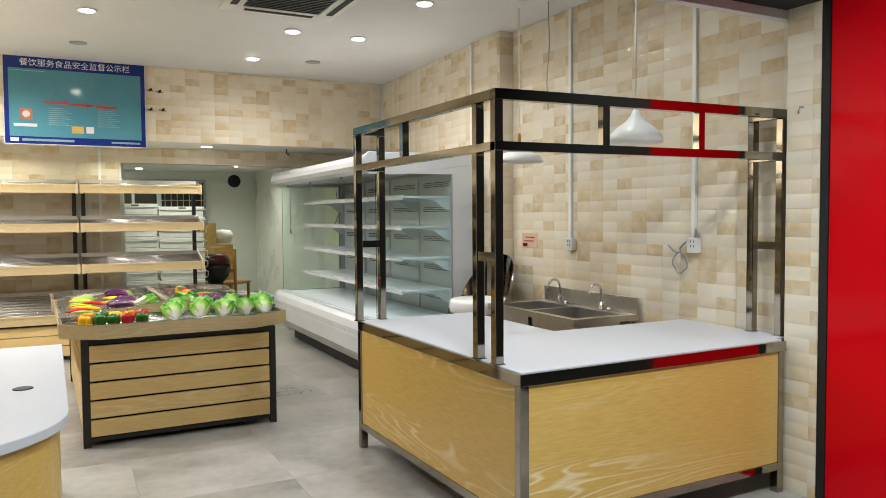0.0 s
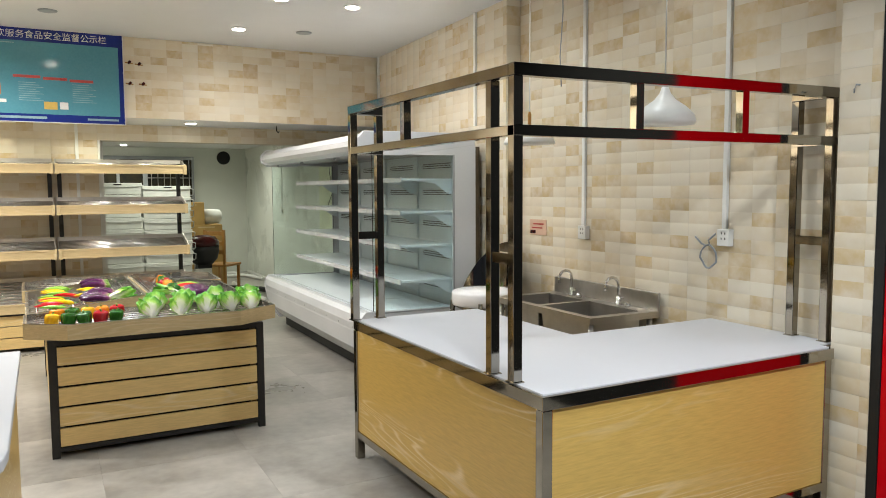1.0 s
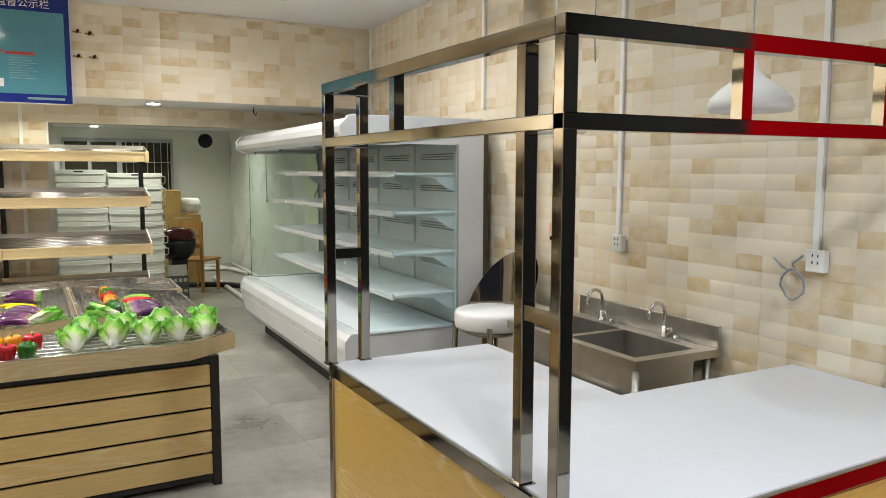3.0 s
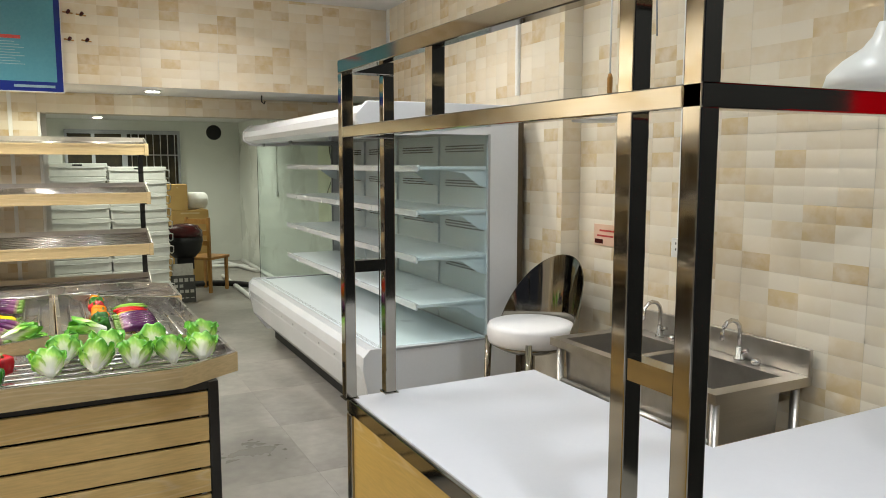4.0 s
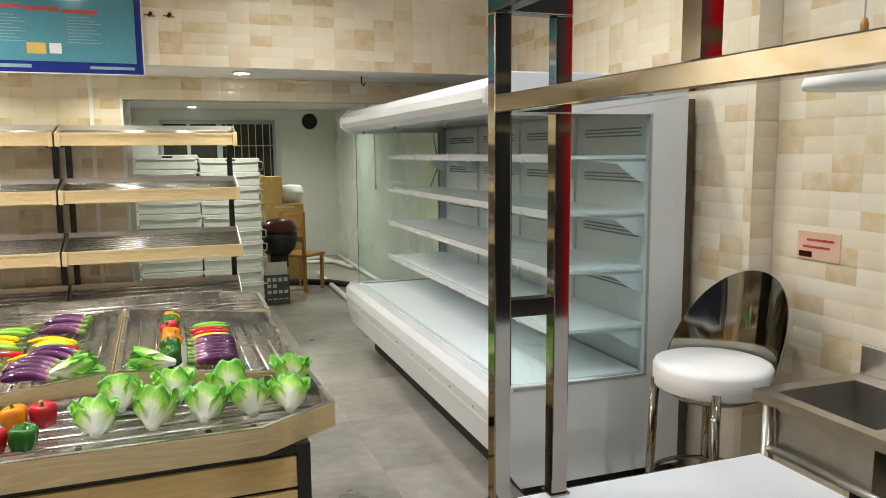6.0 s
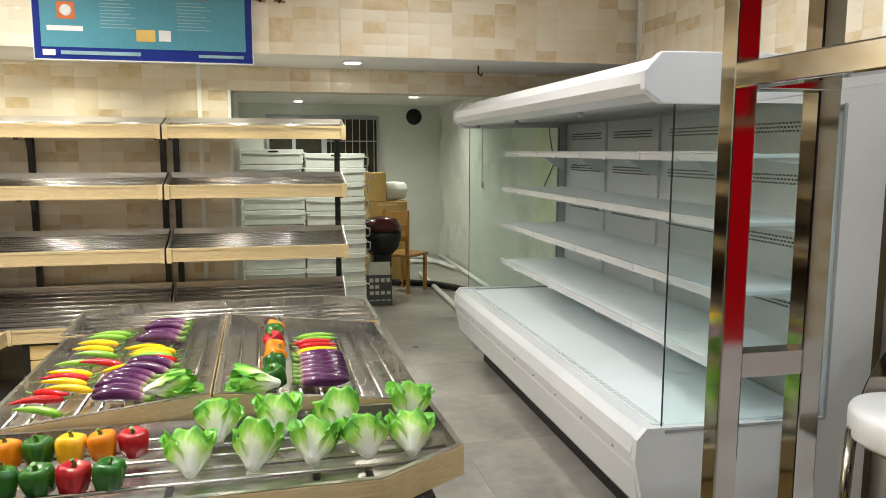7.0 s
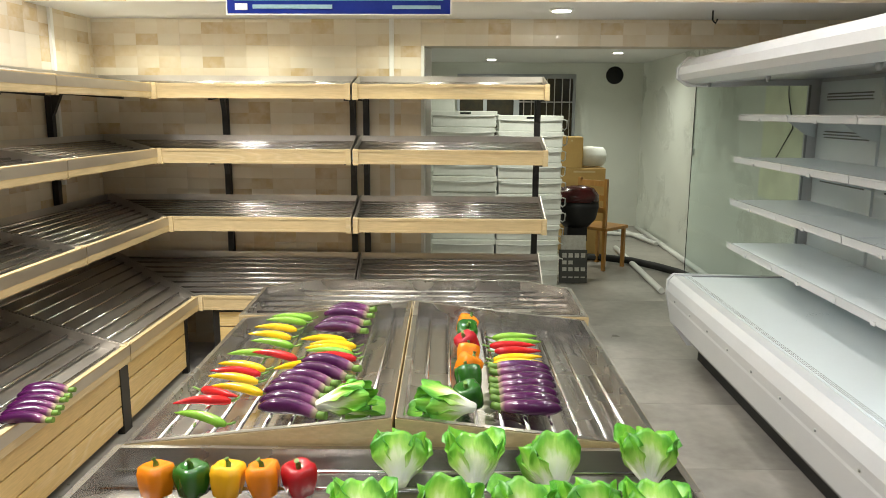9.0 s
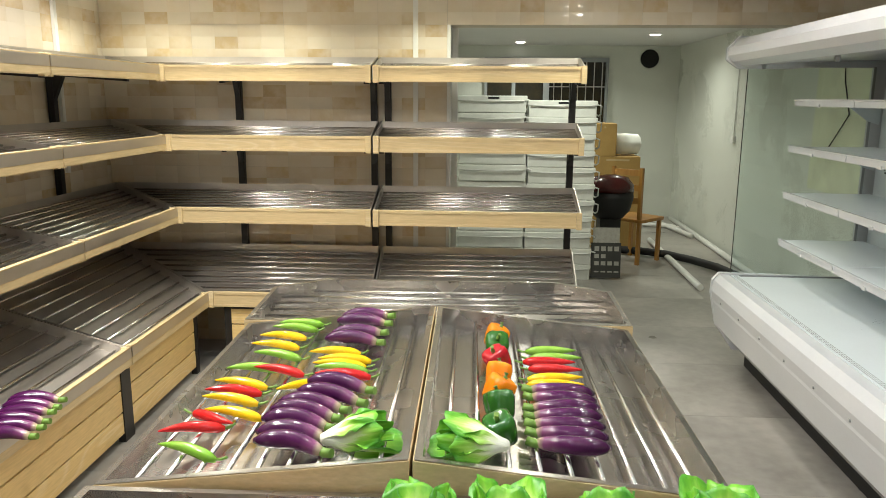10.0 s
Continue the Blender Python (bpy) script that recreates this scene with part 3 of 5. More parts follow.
    # Dark strip: part chiller rear, part painted shade in the gap by the wall.
    boxpart("rear_edge_and_shade", (1.032, -0.010, 0.10, 1.075, 0.03, 1.915), REAR_AND_SHADE, c, "dark brown strip, rear edge and shaded gap")
    for y in (0.2, 1.5, 2.85):
        bm = bmesh.new()
        lathe(bm, [(0.025, 0), (0.025, 0.015), (0.012, 0.02), (0.012, 0.03)], 12, (0.26, y, 0))
        part("foot", bm, DARK, c)


chiller()


# ---- trays ----
def tray(parent, name, pts, z_of, depth, rods, rod_along, wood, rim=0.018):
    """A steel tray of convex plan pts (in turn) in the parent's metres, with a wood lip round it and steel rods over its floor."""
    n = len(pts)
    cx, cy = sum(p[0] for p in pts) / n, sum(p[1] for p in pts) / n

    def inset(d):
        res = []
        for i in range(n):
            a, b, c2 = Vector(pts[i - 1]), Vector(pts[i]), Vector(pts[(i + 1) % n])
            e1, e2 = (b - a).normalized(), (c2 - b).normalized()
            n1, n2 = Vector((-e1.y, e1.x)), Vector((-e2.y, e2.x))
            if n1.dot(Vector((cx, cy)) - b) < 0:
                n1, n2 = -n1, -n2
            m2 = (n1 + n2) / (1 + n1.dot(n2))
            res.append(b + m2 * d)
        return res
    holder = new(name)
    holder.parent = parent
    o0, o1 = inset(0.0), inset(rim)
    for i in range(n):
        bm = bmesh.new()
        j = (i + 1) % n
        q = [o0[i], o0[j], o1[j], o1[i]]
        lo = [bm.verts.new((p.x, p.y, z_of(p.x, p.y) - depth - 0.03)) for p in q]
        hi = [bm.verts.new((p.x, p.y, z_of(p.x, p.y))) for p in q]
        for k2 in range(4):
            bm.faces.new([lo[k2], lo[(k2 + 1) % 4], hi[(k2 + 1) % 4], hi[k2]])
        bm.faces.new(hi), bm.faces.new(list(reversed(lo)))
        part("lip_board", bm, wood, holder, "pale wood lip board")
    bm = bmesh.new()
    a, b, c3 = inset(rim * 0.15), inset(rim + 0.003), inset(rim + 0.006)
    top = [bm.verts.new((p.x, p.y, z_of(p.x, p.y) + 0.003)) for p in a]
    top2 = [bm.verts.new((p.x, p.y, z_of(p.x, p.y) + 0.003)) for p in b]
    bot = [bm.verts.new((p.x, p.y, z_of(p.x, p.y) - depth)) for p in c3]
    for i in range(n):
        j = (i + 1) % n
        bm.faces.new([top[i], top[j], top2[j], top2[i]])
        bm.faces.new([top2[i], top2[j], bot[j], bot[i]])
    bm.faces.new(bot)
    part("liner", bm, TRAYSTEEL, holder, "satin steel liner")
    ins = inset(rim + 0.02)
    ax = 0 if rod_along == "x" else 1
    lo2, hi2 = min(p[1 - ax] for p in ins), max(p[1 - ax] for p in ins)
    for r in range(rods):
        w = lo2 + (hi2 - lo2) * (r + 0.5) / rods
        cuts = []
        for i in range(n):
            p, q = ins[i], ins[(i + 1) % n]
            if (p[1 - ax] - w) * (q[1 - ax] - w) < 0:
                f = (w - p[1 - ax]) / (q[1 - ax] - p[1 - ax])
                cuts.append(p[ax] + f * (q[ax] - p[ax]))
        if len(cuts) < 2:
            continue
        ends = [(u, w) if ax == 0 else (w, u) for u in (min(cuts), max(cuts))]
        tubepart("rod", [(x, y, z_of(x, y) - depth + 0.028) for x, y in ends], 0.0065, RODSTEEL, holder, sides=8)
    return holder


# ---- vegetable island ----
ISLAND = pose(0.764, 6.32, 0, 0, 0, 1.1)


def mid_z(x, y):
    return 0.858 - 0.113 * abs(x)


def front_z(x, y):
    return 0.79 - 0.02 * (y + 1.02)


def island():
    g = thing("display_table", "slatted ash vegetable display table with steel trays on a black frame", "table", ISLAND)
    for x in (-0.625, 0.585):
        for y in (-1.14, 1.10):
            boxpart("leg", (x, y, 0, x + 0.045, y + 0.045, 0.70), BLACKMETAL, g, "black metal leg", bevel=0.003)
    for y in (-1.135, 1.105):
        boxpart("frame_rail", (-0.58, y, 0.665, 0.585, y + 0.035, 0.70), BLACKMETAL, g)
        boxpart("frame_rail", (-0.58, y + 0.002, 0.035, 0.585, y + 0.03, 0.060), BLACKMETAL, g)
    for x in (-0.62, 0.59):
        boxpart("frame_rail", (x, -1.095, 0.665, x + 0.035, 1.10, 0.70), BLACKMETAL, g)
    boxpart("frame_core", (-0.55, -1.09, 0.10, 0.55, 1.08, 0.66), BLACKMETAL, g, "black inner casing")
    for i in range(5):
        z = 0.066 + i * 0.1205
        boxpart("slat", (-0.578, -1.135, z, 0.583, -1.115, z + 0.107), SLATWOOD, g, "light ash board", bevel=0.002)
        boxpart("slat", (-0.578, 1.125, z, 0.583, 1.14, z + 0.108), SLATWOOD, g, bevel=0.002)
        boxpart("slat", (-0.618, -1.09, z, -0.60, 1.09, z + 0.108), SLATWOODY, g, bevel=0.002)
        boxpart("slat", (0.608, -1.09, z, 0.626, 1.09, z + 0.108), SLATWOODY, g, bevel=0.002)
    for x, y in ((-0.1, -1.05), (0.3, -1.02), (0.45, -1.05), (-0.4, 1.0)):
        boxpart("bracket", (x, y, 0.69, x + 0.02, y + 0.06, 0.735), BLACKMETAL, g)
    W, F = 0.745, -1.02
    tray(g, "front_tray", [(-W, -0.575), (-W, F), (-0.52, F - 0.185), (0.47, F - 0.185), (W, F), (W, -0.575)], front_z, 0.060, 6, "x", FASCIA)
    tray(g, "back_tray", [(-W - 0.02, 0.70), (W + 0.02, 0.70), (W + 0.02, 1.16), (0.53, 1.30), (-0.53, 1.30), (-W - 0.02, 1.16)], lambda x, y: 0.785 + 0.04 * (y - 0.70), 0.065, 6, "x", FASCIA)
    tray(g, "side_tray", [(-W + 0.01, -0.565), (-0.004, -0.565), (-0.004, 0.69), (-W, 0.69)], mid_z, 0.06, 9, "y", FASCIAY)
    tray(g, "side_tray", [(0.004, -0.565), (W - 0.01, -0.565), (W, 0.69), (0.004, 0.69)], mid_z, 0.06, 9, "y", FASCIAY)


island()


# ---- wall shelves ----
TIERS = [(1.745, 1.83, 1.885, 8.66, -1.03), (1.335, 1.42, 1.49, 8.64, -1.01), (0.905, 0.985, 1.08, 8.60, -0.95), (0.385, 0.475, 0.68, 8.54, -0.765)]


def plank_front(parent, p, q, z0, z1, wood, thick=0.02):
    d = (Vector(q) - Vector(p)).normalized()
    nrm = Vector((-d.y, d.x)) * thick
    bm = bmesh.new()
    prism(bm, [p, q, (q[0] + nrm.x, q[1] + nrm.y), (p[0] + nrm.x, p[1] + nrm.y)], "z", z0, z1, 0.002)
    part("fascia", bm, wood, parent, "pale ash lip board")
    off = -nrm * 0.25
    bm = bmesh.new()
    prism(bm, [(p[0] + off.x, p[1] + off.y), (q[0] + off.x, q[1] + off.y), (q[0] + nrm.x, q[1] + nrm.y), (p[0] + nrm.x, p[1] + nrm.y)], "z", z1 - 0.012, z1 + 0.004)
    part("lip_bead", bm, wood, parent)
    bm = bmesh.new()
    prism(bm, [(p[0] + off.x, p[1] + off.y), (q[0] + off.x, q[1] + off.y), (q[0] + nrm.x * 0.9, q[1] + nrm.y * 0.9), (p[0] + nrm.x * 0.9, p[1] + nrm.y * 0.9)], "z", z0 - 0.003, z0 + 0.011)
    part("lip_bead", bm, wood, parent)


def shelf_tray(parent, fa, fb, ba, bb, zf, zb, wood, rods):
    """A sloping steel tray: front edge fa-fb at zf, back edge ba-bb at zb."""
    hold = new("tray")
    hold.parent = parent
    d = Vector((fb[0] - fa[0], fb[1] - fa[1])).normalized()
    plank_front(hold, fa, fb, zf - 0.085, zf, wood)
    dep, lip = 0.05, 0.055
    bm = bmesh.new()
    P = lambda p, z: bm.verts.new((p[0], p[1], z))
    sh = Vector((-d.y, d.x)) * 0.022
    fa2, fb2 = (fa[0] + sh.x, fa[1] + sh.y), (fb[0] + sh.x, fb[1] + sh.y)
    fl = [P(fa2, zf - dep), P(fb2, zf - dep), P(bb, zb - dep), P(ba, zb - dep)]
    tp = [P(fa2, zf - 0.002), P(fb2, zf - 0.002), P(bb, zb + 0.012), P(ba, zb + 0.012)]
    bm.faces.new(fl)
    for i in range(4):
        bm.faces.new([fl[i], fl[(i + 1) % 4], tp[(i + 1) % 4], tp[i]])
    part("liner", bm, SHELFSTEEL, hold, "satin steel liner")
    for e, (p, q) in enumerate(((fa, ba), (fb, bb))):
        bm = bmesh.new()
        nrm = d * (0.008 if e else -0.008)
        vs = [(p, zf), (q, zb + 0.014), (q, zb - dep - 0.01), (p, zf - 0.085)]
        a = [bm.verts.new((u[0], u[1], z)) for u, z in vs]
        b = [bm.verts.new((u[0] - nrm.x, u[1] - nrm.y, z)) for u, z in vs]
        bm.faces.new(a), bm.faces.new(list(reversed(b)))
        for i in range(4):
            bm.faces.new([a[i], b[i], b[(i + 1) % 4], a[(i + 1) % 4]])
        part("tray_end", bm, SHELFSTEEL, hold)
    for r in range(rods):
        f = (r + 0.6) / rods
        a = [fa[i] + (ba[i] - fa[i]) * f for i in (0, 1)]
        b = [fb[i] + (bb[i] - fb[i]) * f for i in (0, 1)]
        z = zf + (zb - zf) * f - dep + 0.022
        tubepart("rod", [(*(Vector(a) + d * 0.015), z), (*(Vector(b) - d * 0.015), z)], 0.0065, RODSTEEL, hold, sides=8)


def clip_block(parent, x, y, z0, z1, s=0.02):
    boxpart("corner_cap", (x - s, y - s, z0 - 0.01, x + s, y + s * 0.4, z1 + 0.008), FASCIA, parent, "pale corner cap", bevel=0.002)


def back_shelf(x0, x1, first, name_label):
    s = thing("display_shelf", name_label, "shelf", group="wall shelves")
    for zb0, zf, zb, yf, xf in TIERS:
        fx = xf + 0.012 if first else x0 + 0.006
        bx = LEFT_X + 0.07 if first else x0 + 0.006
        shelf_tray(s, (fx, yf), (x1 - 0.006, yf), (bx, BACK_Y - 0.06), (x1 - 0.006, BACK_Y - 0.06), zf, zb, FASCIA, 9)
        clip_block(s, x1 - 0.02, yf, zf - 0.085, zf, 0.016)
        clip_block(s, fx + 0.02, yf, zf - 0.085, zf, 0.016)
    for x in ((x0 + 0.88 if first else x0 + 0.03), x1 - 0.06):
        boxpart("post", (x, BACK_Y - 0.05, 0, x + 0.04, BACK_Y - 0.012, 1.85), BLACKMETAL, s, "black metal post")
        for zb0, zf, zb, yf, xf in TIERS[:3]:
            bm = bmesh.new()
            prism(bm, [(BACK_Y - 0.05, zb - 0.075), (yf + 0.05, zf - 0.085), (yf + 0.05, zf - 0.10), (BACK_Y - 0.11, zb - 0.13), (BACK_Y - 0.05, zb - 0.26)], "x", x + 0.005, x + 0.035)
            part("bracket", bm, BLACKMETAL, s)
    yb = TIERS[3][3] + 0.03
    xa = TIERS[3][4] + 0.14 if first else x0 + 0.02
    for i in range(3):
        boxpart("slat", (xa, yb, 0.045 + i * 0.112, x1 - 0.02, yb + 0.018, 0.045 + i * 0.112 + 0.104), SLATWOOD, s, bevel=0.002)
    boxpart("base_rail", (xa, yb - 0.004, 0.385 - 0.02, x1 - 0.02, yb + 0.02, 0.40), BLACKMETAL, s)
    for x in (xa - 0.04, x1 - 0.06):
        boxpart("leg", (x, yb - 0.006, 0, x + 0.04, yb + 0.034, 0.39), BLACKMETAL, s)


back_shelf(LEFT_X, 0.255, True, "four-tier wall shelf with wood-lipped steel trays, empty, turning the corner")
back_shelf(0.255, 1.51, False, "four-tier wall shelf with wood-lipped steel trays, empty")


def side_shelf(y0, y1, corner):
    s = thing("display_shelf", "four-tier side wall shelf with wood-lipped sloping steel trays", "shelf", group="wall shelves")
    for zb0, zf, zb, yf, xf in TIERS:
        fy = yf - 0.012 if corner else y1 - 0.006
        by = BACK_Y - 0.07 if corner else y1 - 0.006
        shelf_tray(s, (xf, fy), (xf, y0 + 0.006), (LEFT_X + 0.06, by), (LEFT_X + 0.06, y0 + 0.006), zf, zb, FASCIAY, 9)
        clip_block(s, xf, y0 + 0.02, zf - 0.085, zf, 0.016)
        clip_block(s, xf, fy - 0.02, zf - 0.085, zf, 0.016)
    for y in (y0 + 0.03, y0 + 0.85):
        if corner and y > 8.45:
            y = 8.42
        boxpart("post", (LEFT_X + 0.012, y, 0, LEFT_X + 0.05, y + 0.04, 1.85), BLACKMETAL, s, "black metal post")
        for zb0, zf, zb, yf, xf in TIERS[:3]:
            bm = bmesh.new()
            prism(bm, [(LEFT_X + 0.05, zb - 0.075), (xf - 0.05, zf - 0.085), (xf - 0.05, zf - 0.10), (LEFT_X + 0.11, zb - 0.13), (LEFT_X + 0.05, zb - 0.26)], "y", y + 0.005, y + 0.035)
            part("bracket", bm, BLACKMETAL, s)
    xb = TIERS[3][4] - 0.03
    ya, yb2 = y0 + 0.03, (TIERS[3][3] - 0.14 if corner else y1 - 0.03)
    for i in range(3):
        boxpart("slat", (xb - 0.018, ya, 0.045 + i * 0.112, xb, yb2, 0.045 + i * 0.112 + 0.104), SLATWOODY, s, bevel=0.002)
    boxpart("base_rail", (xb - 0.02, ya, 0.365, xb + 0.004, yb2, 0.40), BLACKMETAL, s)
    for y in (ya - 0.02, yb2 - 0.005):
        boxpart("leg", (xb - 0.03, y, 0, xb + 0.006, y + 0.045, 0.39), BLACKMETAL, s)


side_shelf(7.52, 9.05, True)
side_shelf(6.30, 7.52, False)
side_shelf(5.08, 6.30, False)


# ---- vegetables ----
# Each pepper skin gets a fifth darker towards its bottom.
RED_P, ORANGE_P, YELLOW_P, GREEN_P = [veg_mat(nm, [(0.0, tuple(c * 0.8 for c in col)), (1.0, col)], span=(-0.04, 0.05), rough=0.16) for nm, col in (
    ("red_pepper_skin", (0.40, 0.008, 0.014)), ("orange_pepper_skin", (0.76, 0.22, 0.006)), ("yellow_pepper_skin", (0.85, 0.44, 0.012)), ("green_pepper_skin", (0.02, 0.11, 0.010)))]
STEM = mat("green_stem", (0.16, 0.28, 0.04), (0.10, 0.2, 0.03), rough=0.5, scale=40)
CHILI = {"red": mat("red_chili_skin", (0.55, 0.015, 0.015), rough=0.15, scale=20), "yellow": mat("yellow_chili_skin", (0.85, 0.52, 0.01), rough=0.15, scale=20),
         "green": mat("green_chili_skin", (0.16, 0.36, 0.03), (0.22, 0.42, 0.05), rough=0.2, scale=20)}
EGGPLANT = veg_mat("purple_eggplant_skin", [(0.0, (0.045, 0.005, 0.042)), (0.66, (0.065, 0.010, 0.060)), (0.86, (0.16, 0.045, 0.12)), (0.97, (0.42, 0.36, 0.22))], axis=0, rough=0.14, noise_amt=0.12, span=(-0.10, 0.10))
STALK = mat("white_cabbage_stalk", (0.80, 0.82, 0.70), (0.72, 0.78, 0.56), rough=0.35, scale=30)


def leaf_mat():
    """Cabbage leaf: a white rib that narrows upwards, green blades with pale veins, darkest at the rim."""
    m, n, k, p = nodes_of("cabbage_leaf")

    def maths(op, a, b=None):
        q = n.new("ShaderNodeMath")
        q.operation = op
        for sock, val in zip(q.inputs, (a, b)):
            if val is None:
                continue
            if isinstance(val, (int, float)):
                sock.default_value = val
            else:
                k.new(val, sock)
        return q.outputs[0]
    tc, sep, noi, vein = n.new("ShaderNodeTexCoord"), n.new("ShaderNodeSeparateXYZ"), n.new("ShaderNodeTexNoise"), n.new("ShaderNodeTexNoise")
    k.new(tc.outputs["UV"], sep.inputs[0])
    noi.inputs["Scale"].default_value, noi.inputs["Detail"].default_value = 32, 4
    k.new(tc.outputs["Object"], noi.inputs[0])
    mp = n.new("ShaderNodeMapping")
    mp.inputs["Scale"].default_value = (16, 3.5, 1)
    k.new(tc.outputs["UV"], mp.inputs[0]), k.new(mp.outputs[0], vein.inputs[0])
    vein.inputs["Scale"].default_value, vein.inputs["Detail"].default_value = 1.0, 3
    au = maths("ABSOLUTE", maths("MULTIPLY_ADD", sep.outputs[0], 2.0))
    au.node.inputs[0].links[0].from_node.inputs[2].default_value = -1.0
    v = sep.outputs[1]
    rib = maths("MULTIPLY", maths("SUBTRACT", 0.95, v), 0.55)
    blade = maths("MULTIPLY", maths("SUBTRACT", au, rib), 2.2)
    tip = maths("MULTIPLY", maths("SUBTRACT", v, 0.18), 1.05)
    g = maths("ADD", maths("MULTIPLY", maths("MAXIMUM", maths("MINIMUM", blade, 1.0), 0.0), 0.24), maths("MULTIPLY", tip, 0.78))
    g = maths("ADD", g, maths("MULTIPLY", maths("SUBTRACT", noi.outputs[0], 0.5), 0.22))
    g = maths("ADD", g, maths("MULTIPLY", maths("SUBTRACT", vein.outputs[0], 0.5), 0.26))
    ramp = n.new("ShaderNodeValToRGB")
    stops = [(0.0, (0.82, 0.84, 0.74)), (0.28, (0.74, 0.82, 0.52)), (0.45, (0.40, 0.66, 0.12)), (0.64, (0.19, 0.50, 0.035)), (0.88, (0.06, 0.30, 0.014)), (1.0, (0.025, 0.16, 0.01))]
    while len(ramp.color_ramp.elements) < len(stops):
        ramp.color_ramp.elements.new(0.5)
    for e, (pos, c) in zip(ramp.color_ramp.elements, stops):
        e.position, e.color = pos, (*c, 1)
    k.new(g, ramp.inputs[0]), k.new(ramp.outputs[0], p.inputs["Base Color"])
    p.inputs["Roughness"].default_value = 0.36
    b = n.new("ShaderNodeBump")
    b.inputs["Strength"].default_value, b.inputs["Distance"].default_value = 0.35, 0.004
    k.new(vein.outputs[0], b.inputs["Height"]), k.new(b.outputs[0], p.inputs["Normal"])
    return m


LEAF = leaf_mat()


def pepper_mesh():
    bm = bmesh.new()
    lathe(bm, [(0.006, -0.034), (0.024, -0.043), (0.036, -0.036), (0.042, -0.010), (0.045, 0.018), (0.041, 0.034), (0.027, 0.040), (0.010, 0.028)], 32, lobes=4, depth=0.17)
    bm.transform(Matrix.Scale(1.0, 4))
    return bm


def pepper(material, colour, m):
    p = thing("bell_pepper", f"glossy {colour} bell pepper with a short green stem", "bell pepper", m, "bell peppers")
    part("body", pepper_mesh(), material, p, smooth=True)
    tubepart("stem", [(0, 0, 0.028), (0.001, 0, 0.040), (0.006, 0.002, 0.052)], 0.007, STEM, p, "green stem", 8)
    return p


def on_island(x, y, zfun, lift):
    q = ISLAND.inverted() @ Vector((x, y, 0))
    return zfun(q.x, q.y) + lift


kinds = {"r": (RED_P, "red"), "o": (ORANGE_P, "orange"), "y": (YELLOW_P, "yellow-orange"), "g": (GREEN_P, "dark green")}
first = {}


def place_pepper(key, x, y, z, tilt=0.0):
    m = pose(x, y, z, random.uniform(-8, 8) + tilt, random.uniform(-8, 8), random.uniform(0, 360))
    first[key] = copy_thing(first[key], m) if key in first else pepper(*kinds[key], m)


for i, key in enumerate("ogyor"):
    place_pepper(key, 0.22 + i * 0.086, 5.535 + 0.004 * i, on_island(0.45, 5.54, front_z, 0.004))
for i, key in enumerate("yggrg"):
    place_pepper(key, 0.19 + i * 0.088, 5.322 - 0.002 * i, on_island(0.45, 5.31, front_z, 0.004))
for key, y in zip("ogroogg", (6.715, 6.62, 6.48, 6.34, 6.23, 6.12, 5.97)):
    place_pepper(key, 0.98, y, on_island(0.98, y, mid_z, 0.006), 25)


def chili(colour, m):
    c = thing("chili_pepper", f"long glossy {colour} chili pepper", "chili pepper", m, "chili peppers")
    pts = [(-0.085 + 0.17 * i / 9, 0.006 * math.sin(i * 0.45), 0.006 * math.sin(i * 0.35)) for i in range(10)]
    bm = bmesh.new()
    tube(bm, pts, 0.0155, 10, taper=[0.12, 0.4, 0.62, 0.78, 0.9, 0.98, 1.0, 1.0, 0.9, 0.45])
    part("body", bm, CHILI[colour], c, smooth=True)
    tubepart("stem", [(0.083, -0.002, 0.0), (0.098, 0.001, 0.003), (0.112, 0.004, 0.010)], 0.0035, STEM, c, "thin green stem", 6)
    return c


def place_chili(colour, x, y, zfun, turn, lift=-0.006):
    key = "chili" + colour
    m = pose(x, y, on_island(x, y, zfun, lift), 0, 5, turn)
    first[key] = copy_thing(first[key], m) if key in first else chili(colour, m)


for colour, x, y, turn in (("green", 0.232, 6.95, 8), ("green", 0.22, 6.895, 4), ("yellow", 0.20, 6.80, 6), ("yellow", 0.20, 6.70, 2), ("green", 0.237, 6.59, -6), ("green", 0.19, 6.475, 12),
                           ("red", 0.286, 6.435, -8), ("yellow", 0.192, 6.345, -4), ("red", 0.188, 6.285, 5), ("yellow", 0.20, 6.22, -3), ("yellow", 0.245, 6.115, -6), ("red", 0.192, 6.095, 150),
                           ("red", 0.161, 6.03, 22), ("green", 0.20, 5.90, -14)):
    place_chili(colour, x, y, mid_z, turn)
for colour, x, y, turn in (("yellow", 0.439, 6.57, 12), ("yellow", 0.487, 6.49, 8), ("yellow", 0.478, 6.445, 4), ("green", 0.492, 6.405, 2), ("red", 0.507, 6.35, 6), ("yellow", 0.406, 6.28, 30),
                           ("green", 1.165, 6.665, 176), ("green", 1.175, 6.60, 174), ("red", 1.15, 6.55, 172), ("red", 1.165, 6.49, 170), ("yellow", 1.158, 6.41, 180), ("yellow", 1.153, 6.355, 176)):
    place_chili(colour, x, y, mid_z, turn)


